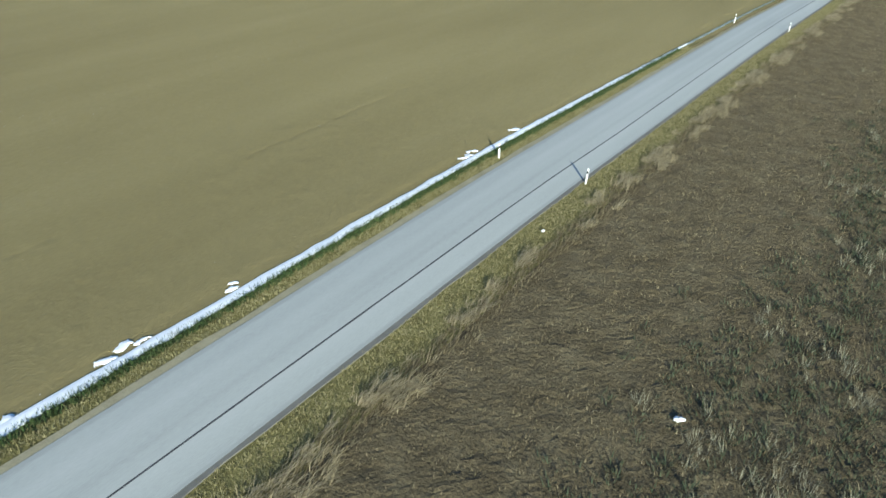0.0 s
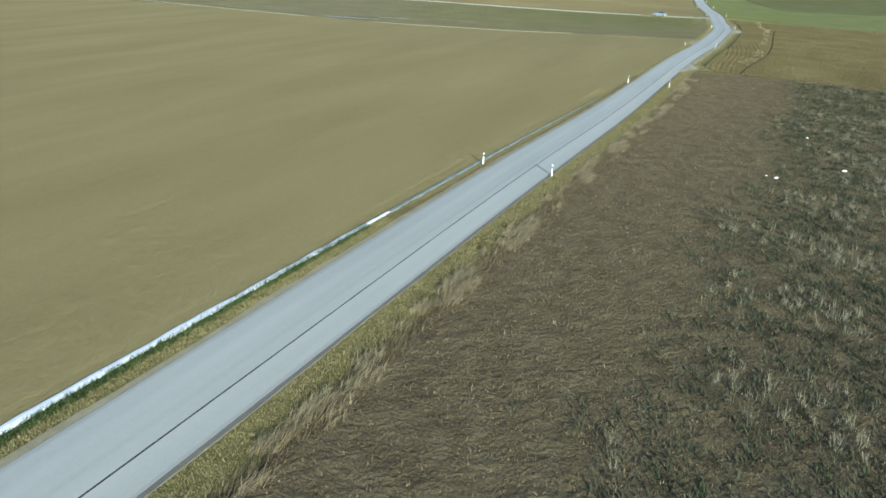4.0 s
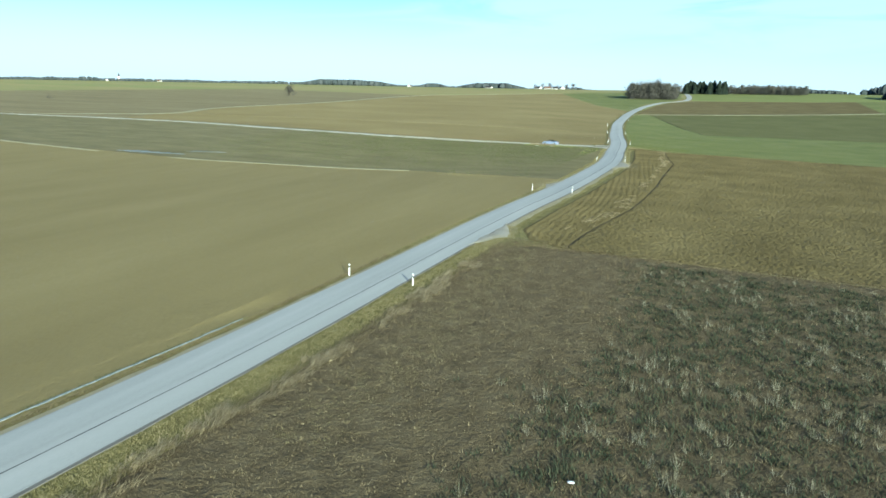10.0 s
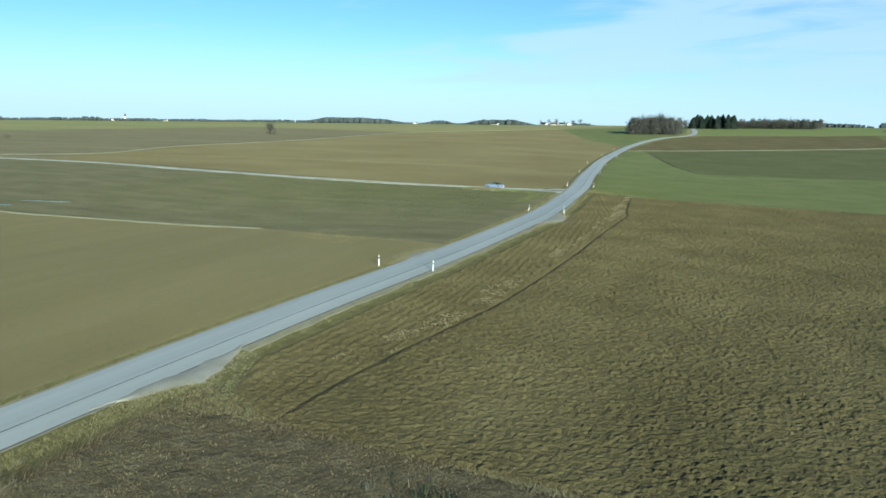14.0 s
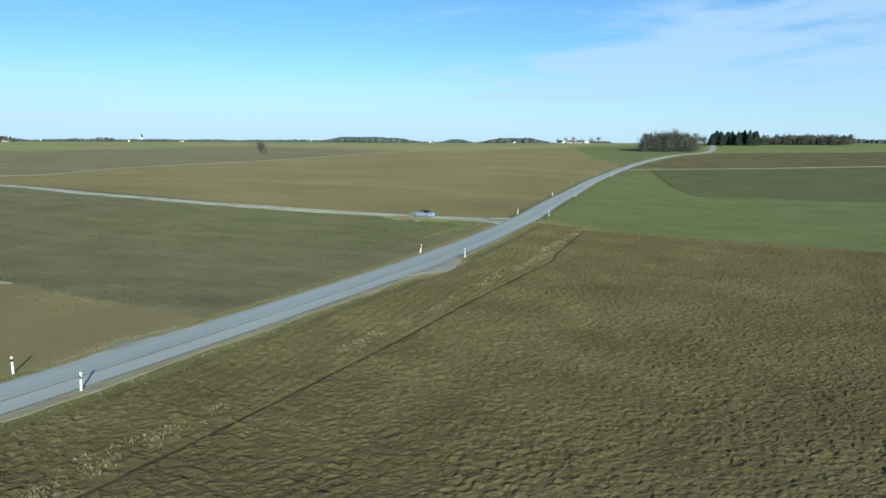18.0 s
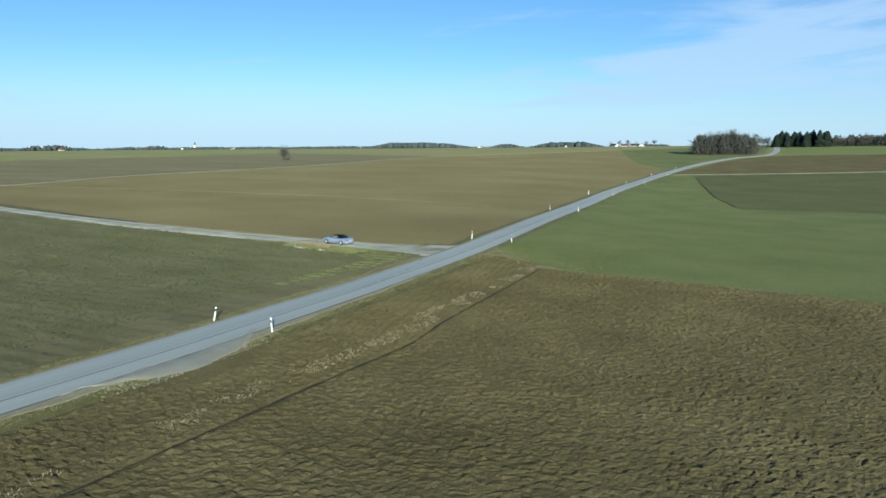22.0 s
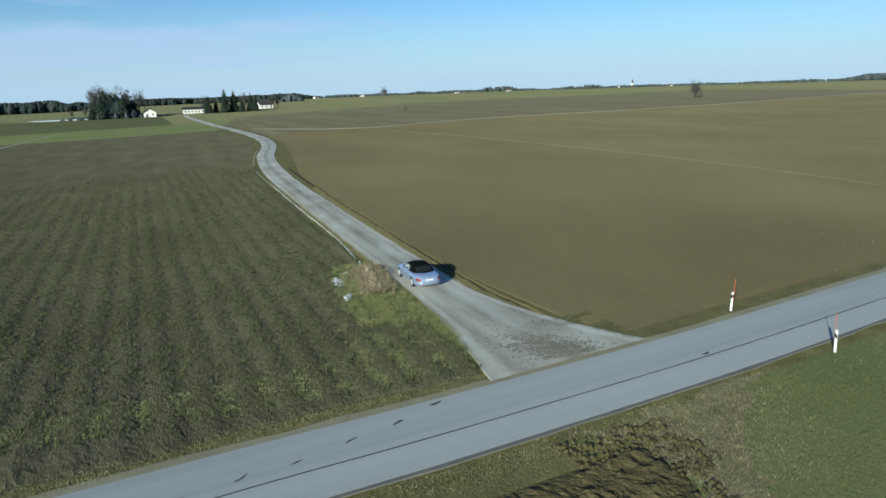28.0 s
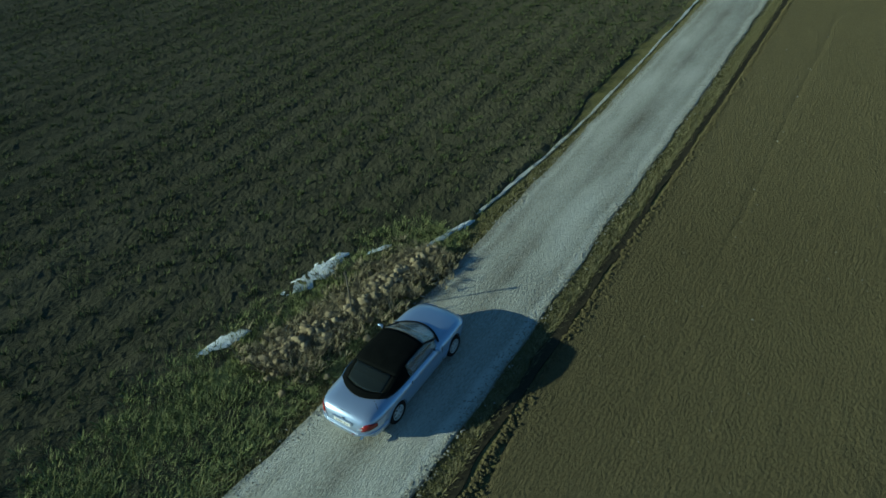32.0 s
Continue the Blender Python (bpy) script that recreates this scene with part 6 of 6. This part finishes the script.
# ---- the car on the track ----
def glass_material(name, tint, rough=0.03, ior=1.3):
    m = bpy.data.materials.new(name)
    m.use_nodes = True
    b = m.node_tree.nodes["Principled BSDF"]
    b.inputs["Base Color"].default_value = (*tint, 1)
    b.inputs["Transmission Weight"].default_value = 0.85
    b.inputs["Roughness"].default_value, b.inputs["IOR"].default_value = rough, ior
    return m


PAINT = material("silver_blue_metallic_paint", [(0.42, 0.51, 0.68), (0.47, 0.56, 0.73)], 0.6, 900, 0.30, 0, metal=0.6, coat=0.8, spec=0.5)
FABRIC = material("black_soft_top_fabric", [(0.004, 0.005, 0.005), (0.010, 0.011, 0.010)], 0.25, 120, 0.9, 0.25, 300, 0.002, spec=0.02)
RUBBER = material("black_tyre_rubber", [(0.012, 0.012, 0.012), (0.03, 0.029, 0.027)], 0.2, 30, 0.85, 0.2, 60, 0.003)
ALLOY = material("silver_alloy", [(0.66, 0.67, 0.68), (0.78, 0.78, 0.79)], 0.2, 30, 0.35, 0, metal=0.35, spec=0.5)
CHROME = material("bright_chrome", [(0.70, 0.71, 0.72), (0.8, 0.8, 0.8)], 0.2, 30, 0.12, 0, metal=1.0)
TRIM = material("black_car_trim", [(0.012, 0.012, 0.013), (0.025, 0.025, 0.025)], 0.2, 30, 0.45, 0)
LAMP_RED = material("red_tail_lamp_lens", [(0.20, 0.008, 0.008), (0.30, 0.018, 0.014)], 0.1, 40, 0.12, 0, spec=0.6)
LAMP_WHITE = material("clear_lamp_lens", [(0.62, 0.63, 0.65), (0.75, 0.76, 0.78)], 0.1, 40, 0.1, 0, spec=0.6)
SEAT = material("grey_leather", [(0.12, 0.115, 0.105), (0.18, 0.17, 0.155)], 0.3, 40, 0.6, 0.2, 80, 0.003)
GLASS = glass_material("tinted_car_glass", (0.10, 0.125, 0.12))
CLEAR = glass_material("clear_car_glass", (0.80, 0.83, 0.80), 0.06, 1.55)
DASH = material("grey_dashboard", [(0.17, 0.165, 0.145), (0.24, 0.23, 0.20)], 0.3, 40, 0.7, 0.2, 80, 0.003)


def lerp_table(x, xs, vs):
    return float(np.interp(x, xs, vs))


def eased(x, xs, vs, reach=0.07):
    """The table's value, rounded off at its corners."""
    return sum(lerp_table(x + reach * k / 3, xs, vs) for k in range(-3, 4)) / 7


def body_profile(x):
    """Half of the shell's cross-section at x, from the centre line's top round to the underside."""
    w = eased(x, [-2.42, -2.40, -2.35, -2.25, -2.1, -1.85, -1.28, 0, 1.2, 1.7, 2.0, 2.2, 2.33, 2.42],
              [0.46, 0.53, 0.64, 0.745, 0.815, 0.875, 0.90, 0.892, 0.88, 0.85, 0.785, 0.69, 0.56, 0.34], 0.03)
    zt = eased(x, [-2.42, -2.38, -2.32, -2.2, -2.0, -1.6, -1.0, 0, 0.9, 1.4, 1.9, 2.2, 2.36, 2.42],
               [0.62, 0.76, 0.85, 0.925, 0.97, 0.995, 0.985, 0.965, 0.96, 0.91, 0.815, 0.715, 0.60, 0.50], 0.05)
    zs = min(zt - 0.03, 0.90 - 0.09 * max(0, (x - 0.6) / 1.8))
    end = 0.12 * min(1, max(0, (abs(x) - 2.15) / 0.15))
    return [(0, zt), (0.30 * w, zt - 0.004), (0.55 * w, zt - 0.014), (0.76 * w, zt - 0.036), (0.88 * w, zs - 0.022), (0.945 * w, zs - 0.07), (0.985 * w, (zs + 0.60) / 2 - 0.01), (w, min(0.58, zt - 0.1)),
            (0.988 * w, 0.42), (0.95 * w, 0.27 + end), (0.80 * w, 0.21 + end), (0, 0.20 + end)]


def body_side(x, z):
    """How far the painted shell reaches to the side at x and z."""
    low = body_profile(x)[9:2:-1]
    return float(np.interp(z, [p[1] for p in low], [p[0] for p in low]))


def car_body():
    """The painted shell, lofted from nose to tail."""
    xs = [-2.42, -2.405, -2.38, -2.34, -2.29, -2.22, -2.13, -2.02, -1.88, -1.7, -1.5, -1.28, -1.0, -0.7, -0.3, 0.1, 0.5, 0.9, 1.15, 1.42, 1.6, 1.78, 1.92, 2.05, 2.15, 2.23, 2.3, 2.35, 2.39, 2.42]
    bm, rings = bmesh.new(), []
    for x in xs:
        half = body_profile(x)
        ring = half + [(-y, z) for y, z in half[-2:0:-1]]
        rings.append([bm.verts.new((x, y, z)) for y, z in ring])
    n = len(rings[0])
    for a, b in zip(rings, rings[1:]):
        for i in range(n):
            bm.faces.new((a[i], a[(i + 1) % n], b[(i + 1) % n], b[i]))
    bm.faces.new(rings[0][::-1])
    bm.faces.new(rings[-1])
    bmesh.ops.recalc_face_normals(bm, faces=bm.faces)
    return bm


def bowed(x, y):
    """Screen and tail of the roof curve round in plan, so that they lie further in at the sides."""
    k = lerp_table(x, [-1.80, -1.0, 0.2, 1.18], [0.42, 0.06, -0.05, -0.42])
    return x + k * (y / 0.8) ** 2


def greenhouse_point(x, v):
    """A point of the closed roof: x along the car, v from 0 (centre line) to 1 (belt line)."""
    z = eased(x, [-1.80, -1.6, -1.35, -1.05, -0.75, -0.3, 0.15, 0.40, 1.18], [0.985, 1.05, 1.16, 1.27, 1.335, 1.365, 1.355, 1.325, 0.955], 0.05)
    wb = lerp_table(x, [-1.80, -1.65, -1.45, -1.0, 0.4, 0.8, 1.18], [0.70, 0.75, 0.79, 0.805, 0.795, 0.785, 0.74])
    zb = lerp_table(x, [-1.80, -1.2, 0.5, 1.18], [0.965, 0.962, 0.95, 0.93])
    wr = wb * 0.78
    if v < 0.6:
        f = v / 0.6
        return Vector((bowed(x, wr * f), wr * f, z - (z - zb) * 0.16 * f ** 2.2))
    f = (v - 0.6) / 0.4
    z1 = z - (z - zb) * 0.16
    y = wr + (wb - wr) * f ** 0.85
    return Vector((bowed(x, y), y, z1 + (zb - z1) * f))


def shell(x0, x1, v0, v1, nx, nv, both=True, lift=0.0, thick=0.012):
    """A piece of the greenhouse skin with thickness; both: over the centre line to the other side."""
    bm = bmesh.new()
    vs = [v0 + (v1 - v0) * j / nv for j in range(nv + 1)]
    sides = [(-v) for v in vs[::-1]] + (vs[1:] if v0 == 0 else vs) if both else vs
    rows = []
    for i in range(nx + 1):
        x = x0 + (x1 - x0) * i / nx
        row = []
        for v in sides:
            p = greenhouse_point(x, abs(v))
            p.y = math.copysign(p.y, v) if v else 0
            c = Vector((x, 0, 0.9))
            p += (p - c).normalized() * lift
            row.append(bm.verts.new(p))
        rows.append(row)
    for a, b in zip(rows, rows[1:]):
        for j in range(len(sides) - 1):
            if both and v0 > 0 and j == nv:
                continue
            bm.faces.new((a[j], a[j + 1], b[j + 1], b[j]))
    bmesh.ops.recalc_face_normals(bm, faces=bm.faces)
    bmesh.ops.solidify(bm, geom=list(bm.faces), thickness=thick)
    return bm


def wheel(parent, x, y, out):
    """tyre > rim, with spokes, hub and brake disc."""
    rot = Matrix.Rotation(radians(90), 4, "X")
    bm = bmesh.new()
    prof = [(0.205, -0.09), (0.27, -0.105), (0.315, -0.098), (0.325, -0.06), (0.327, 0), (0.325, 0.06), (0.315, 0.098), (0.27, 0.105), (0.205, 0.09)]
    rings = []
    for i in range(28):
        a = 2 * math.pi * i / 28
        rings.append([bm.verts.new((x + math.cos(a) * r, y + o, 0.327 + math.sin(a) * r)) for r, o in prof])
    for i in range(28):
        a, b = rings[i], rings[(i + 1) % 28]
        for j in range(len(prof)):
            bm.faces.new((a[j], a[(j + 1) % len(prof)], b[(j + 1) % len(prof)], b[j]))
    bmesh.ops.recalc_face_normals(bm, faces=bm.faces)
    tyre = part("tyre", bm, RUBBER, parent, smooth=True)
    bm = bmesh.new()
    cyl(bm, 0.20, 0.20, 0.05, (x, y + out * 0.03, 0.327), rot, 24)
    part("brake_disc", bm, TRIM, tyre)
    bm = bmesh.new()
    for i in range(7):
        a = 2 * math.pi * i / 7
        m = Matrix.Rotation(a, 4, "Y")
        box(bm, (0.045, 0.03, 0.15), (x + math.sin(a) * 0.125, y + out * 0.085, 0.327 + math.cos(a) * 0.125), 0.006, m)
    cyl(bm, 0.055, 0.045, 0.04, (x, y + out * 0.085, 0.327), rot, 14)
    for i in range(28):
        a = 2 * math.pi * i / 28
        m = Matrix.Rotation(a, 4, "Y")
        box(bm, (0.05, 0.05, 0.018), (x + math.sin(a) * 0.203, y + out * 0.075, 0.327 + math.cos(a) * 0.203), 0, m)
    part("rim", bm, ALLOY, tyre, "silver spoked alloy rim")


def build_car(m):
    car = thing("car", m, "silver-blue convertible car with a closed black soft top", "car")
    # shell with real wheel openings
    raw = bmesh.new()
    shell_me = bpy.data.meshes.new("body")
    b = car_body()
    b.to_mesh(shell_me)
    b.free()
    raw.free()
    tmp = new("body", shell_me)
    cutter_bm = bmesh.new()
    rot = Matrix.Rotation(radians(90), 4, "X")
    for x in (1.42, -1.28):
        for s in (-1, 1):
            cyl(cutter_bm, 0.37, 0.37, 0.5, (x, s * 0.84, 0.335), rot, 28)
    cme = bpy.data.meshes.new("cutter")
    cutter_bm.to_mesh(cme)
    cutter_bm.free()
    cut = new("cutter", cme)
    mod = tmp.modifiers.new("arches", "BOOLEAN")
    mod.operation, mod.object, mod.solver = "DIFFERENCE", cut, "EXACT"
    bpy.context.view_layer.update()
    done = bpy.data.meshes.new_from_object(tmp.evaluated_get(bpy.context.evaluated_depsgraph_get()))
    tmp.modifiers.clear()
    tmp.data = done
    bpy.data.objects.remove(cut)
    done.materials.clear()
    done.materials.append(PAINT)
    done.polygons.foreach_set("use_smooth", [True] * len(done.polygons))
    done.set_sharp_from_angle(angle=radians(38))
    done.name = "body"
    tmp.parent = car
    for x in (1.42, -1.28):
        for s in (-1, 1):
            wheel(car, x, s * 0.765, s)
            part("wheel_well", box(bmesh.new(), (0.70, 0.04, 0.5), (x, s * 0.56, 0.44), 0.01), TRIM, car)
    # dark deck slab stands for the dim cabin; seats behind the glass
    part("cabin_floor", box(bmesh.new(), (1.75, 1.30, 0.02), (-0.25, 0, 0.992), 0.004), TRIM, car)
    for x, h in ((0.0, 0.27), (-0.8, 0.17)):
        for s in (-1, 1):
            seat = part("seat", box(bmesh.new(), (0.14, 0.46, h), (x, s * 0.34, 1.0 + h / 2), 0.04), SEAT, car)
            part("headrest", box(bmesh.new(), (0.09, 0.24, 0.10), (x - 0.03, s * 0.34, 1.0 + h - 0.015), 0.03), SEAT, seat)
    dash = part("dashboard", box(bmesh.new(), (0.42, 1.22, 0.05), (0.60, 0, 0.995), 0.02), DASH, car)
    bm = bmesh.new()
    bmesh.ops.create_cone(bm, cap_ends=False, segments=18, radius1=0.17, radius2=0.18, depth=0.025, matrix=Matrix.Translation((0.42, 0.36, 1.06)) @ Matrix.Rotation(radians(65), 4, "Y"))
    part("steering_wheel", bm, TRIM, dash)
    # soft top: roof, rear quarters, tail; the panes fill the gaps
    part("soft_top", shell(-1.02, 0.34, 0, 0.62, 14, 8, lift=0.012, thick=0.02), FABRIC, car, "black fabric roof", True)
    part("roof_tail", shell(-1.80, -1.60, 0, 0.62, 3, 8, lift=0.012, thick=0.02), FABRIC, car, "", True)
    part("rear_window", shell(-1.60, -1.02, 0, 0.52, 6, 8, lift=0.006, thick=0.008), GLASS, car, "dark tinted rear window", True)
    part("windscreen", shell(0.36, 1.16, 0, 0.60, 9, 10, lift=0.004, thick=0.008), CLEAR, car, "pale clear windscreen", True)
    for s in (-1, 1):
        for nm, mt, args, lf, th in (("side_window", CLEAR, (-0.60, 0.98, 0.62, 0.985, 11, 4), 0.002, 0.006), ("roof_quarter", FABRIC, (-1.79, -0.62, 0.60, 1.0, 12, 5), 0.010, 0.02),
                                     ("roof_side", FABRIC, (-1.60, -1.02, 0.52, 0.62, 6, 2), 0.012, 0.02)):
            bm = shell(*args, both=False, lift=lf, thick=th)
            if s < 0:
                for v in bm.verts:
                    v.co.y = -v.co.y
                bmesh.ops.reverse_faces(bm, faces=bm.faces)
            part(nm, bm, mt, car, "", True)
        bm = bmesh.new()
        for i in range(9):
            a, b_ = 0.38 + 0.80 * i / 9, 0.38 + 0.80 * (i + 1) / 9
            p, q = greenhouse_point(a, 0.61), greenhouse_point(b_, 0.61)
            p.y, q.y = p.y * s, q.y * s
            tube_bm(bm, p, q, 0.024, 0.024, 8)
        part("windscreen_pillar", bm, TRIM, car, "", True)
        bm = bmesh.new()
        for i in range(16):
            a, b_ = -1.79 + 2.79 * i / 16, -1.79 + 2.79 * (i + 1) / 16
            p, q = greenhouse_point(a, 1.0), greenhouse_point(b_, 1.0)
            p.y, q.y = (p.y + 0.012) * s, (q.y + 0.012) * s
            p.z += 0.008
            q.z += 0.008
            tube_bm(bm, p, q, 0.011, 0.011, 6)
        part("belt_moulding", bm, CHROME, car, "bright belt moulding")
        mirror = part("mirror", box(bmesh.new(), (0.09, 0.15, 0.10), (0.50, s * 0.95, 1.0), 0.033), PAINT, car, "", True)
        part("mirror_glass", box(bmesh.new(), (0.006, 0.12, 0.075), (0.454, s * 0.95, 1.0), 0.002), CHROME, mirror)
        part("mirror_arm", box(bmesh.new(), (0.06, 0.12, 0.03), (0.52, s * 0.86, 0.955), 0.008), TRIM, mirror)
        part("door_seam", box(bmesh.new(), (0.012, 0.01, 0.52), (0.80, s * 0.872, 0.62), 0.0), TRIM, car)
        part("door_seam", box(bmesh.new(), (0.012, 0.01, 0.52), (-0.62, s * 0.873, 0.62), 0.0), TRIM, car)
        part("door_handle", box(bmesh.new(), (0.20, 0.03, 0.035), (-0.42, s * 0.868, 0.77), 0.010), PAINT, car)
        part("side_moulding", box(bmesh.new(), (2.1, 0.018, 0.05), (0.07, s * 0.882, 0.50), 0.006), PAINT, car)
        # lamps
        bm, rows = bmesh.new(), []
        for i in range(9):
            x = -2.385 + 0.34 * i / 8
            low, high = 0.60 + 0.05 * i / 8, min(0.80, body_profile(x)[4][1] - 0.015) - 0.05 * (i / 8) ** 3
            rows.append([bm.verts.new((x - 0.012, s * (body_side(x, low + (high - low) * j / 4) + 0.012), low + (high - low) * j / 4)) for j in range(5)])
        for a, b_ in zip(rows, rows[1:]):
            for j in range(4):
                bm.faces.new((a[j], a[j + 1], b_[j + 1], b_[j]))
        bmesh.ops.recalc_face_normals(bm, faces=bm.faces)
        bmesh.ops.solidify(bm, geom=list(bm.faces), thickness=0.012)
        lamp = part("tail_lamp", bm, LAMP_RED, car, "red wrap-around tail lamp", True)
        part("reversing_lamp", box(bmesh.new(), (0.02, 0.10, 0.03), (-2.392, s * 0.55, 0.665), 0.006, Matrix.Rotation(radians(-24 * s), 4, "Z")), LAMP_WHITE, lamp)
        part("bumper_reflector", box(bmesh.new(), (0.012, 0.15, 0.025), (-2.42, s * 0.36, 0.40), 0.008, Matrix.Rotation(radians(-14 * s), 4, "Z")), LAMP_RED, car, "small red reflector")
        bm = box(bmesh.new(), (0.22, 0.30, 0.11), (2.09, s * 0.53, 0.60), 0.045, Matrix.Rotation(radians(36 * s), 4, "Z"))
        part("headlamp", bm, LAMP_WHITE, car, "clear headlamp", True)
    plate = part("number_plate", box(bmesh.new(), (0.014, 0.50, 0.115), (-2.418, 0, 0.66), 0.004), M["white"], car, "white number plate")
    for y in (-0.17, -0.09, 0.02, 0.09, 0.16):
        part("plate_bar", box(bmesh.new(), (0.004, 0.035, 0.05), (-2.427, y, 0.66), 0.0), DASH, plate)
    part("plate_recess", box(bmesh.new(), (0.02, 0.62, 0.17), (-2.402, 0, 0.665), 0.006), PAINT, car)
    part("badge", cyl(bmesh.new(), 0.035, 0.03, 0.012, (-2.395, 0, 0.775), Matrix.Rotation(radians(90), 4, "Y"), 14), CHROME, car)
    bm = bmesh.new()
    for i in range(10):
        y0, y1 = -0.66 + 1.32 * i / 10, -0.66 + 1.32 * (i + 1) / 10
        tube_bm(bm, (-2.26 + 0.16 * (y0 / 0.66) ** 2, y0, 0.884), (-2.26 + 0.16 * (y1 / 0.66) ** 2, y1, 0.884), 0.005, 0.005, 6)
    part("boot_seam", bm, TRIM, car)
    bm = bmesh.new()
    for i in range(10):
        y0, y1 = -0.72 + 1.44 * i / 10, -0.72 + 1.44 * (i + 1) / 10
        tube_bm(bm, (bowed(1.19, y0), y0, 0.945), (bowed(1.19, y1), y1, 0.945), 0.03, 0.03, 8)
    part("bonnet_seam", bm, TRIM, car)
    bm = bmesh.new()
    line = [Vector((x, body_side(x, 0.47), 0.47)) for x in (-1.72, -1.9, -2.05, -2.18, -2.28, -2.35, -2.39, -2.415)]
    line = line + [Vector((-2.42, 0.2, 0.47)), Vector((-2.42, -0.2, 0.47))] + [Vector((p.x, -p.y, p.z)) for p in line[::-1]]
    for p, q in zip(line, line[1:]):
        tube_bm(bm, p, q, 0.035, 0.035, 10)
    part("rear_bumper", bm, PAINT, car, "", True)
    part("exhaust", cyl(bmesh.new(), 0.035, 0.035, 0.16, (-2.34, -0.5, 0.27), Matrix.Rotation(radians(90), 4, "Y"), 14), CHROME, car)
    part("aerial", cyl(bmesh.new(), 0.006, 0.003, 0.5, (-1.9, -0.70, 1.2), Matrix.Rotation(radians(-10), 4, "Y"), 6), TRIM, car)
    part("grille", box(bmesh.new(), (0.03, 0.62, 0.12), (2.40, 0, 0.46), 0.01), TRIM, car)
    return car


CAR_AT = (-18.75, 238.05)
car = build_car(pose(*CAR_AT, ground_z(*CAR_AT) + 0.085, 0, 0, 180) @ Matrix.Scale(0.93, 4))
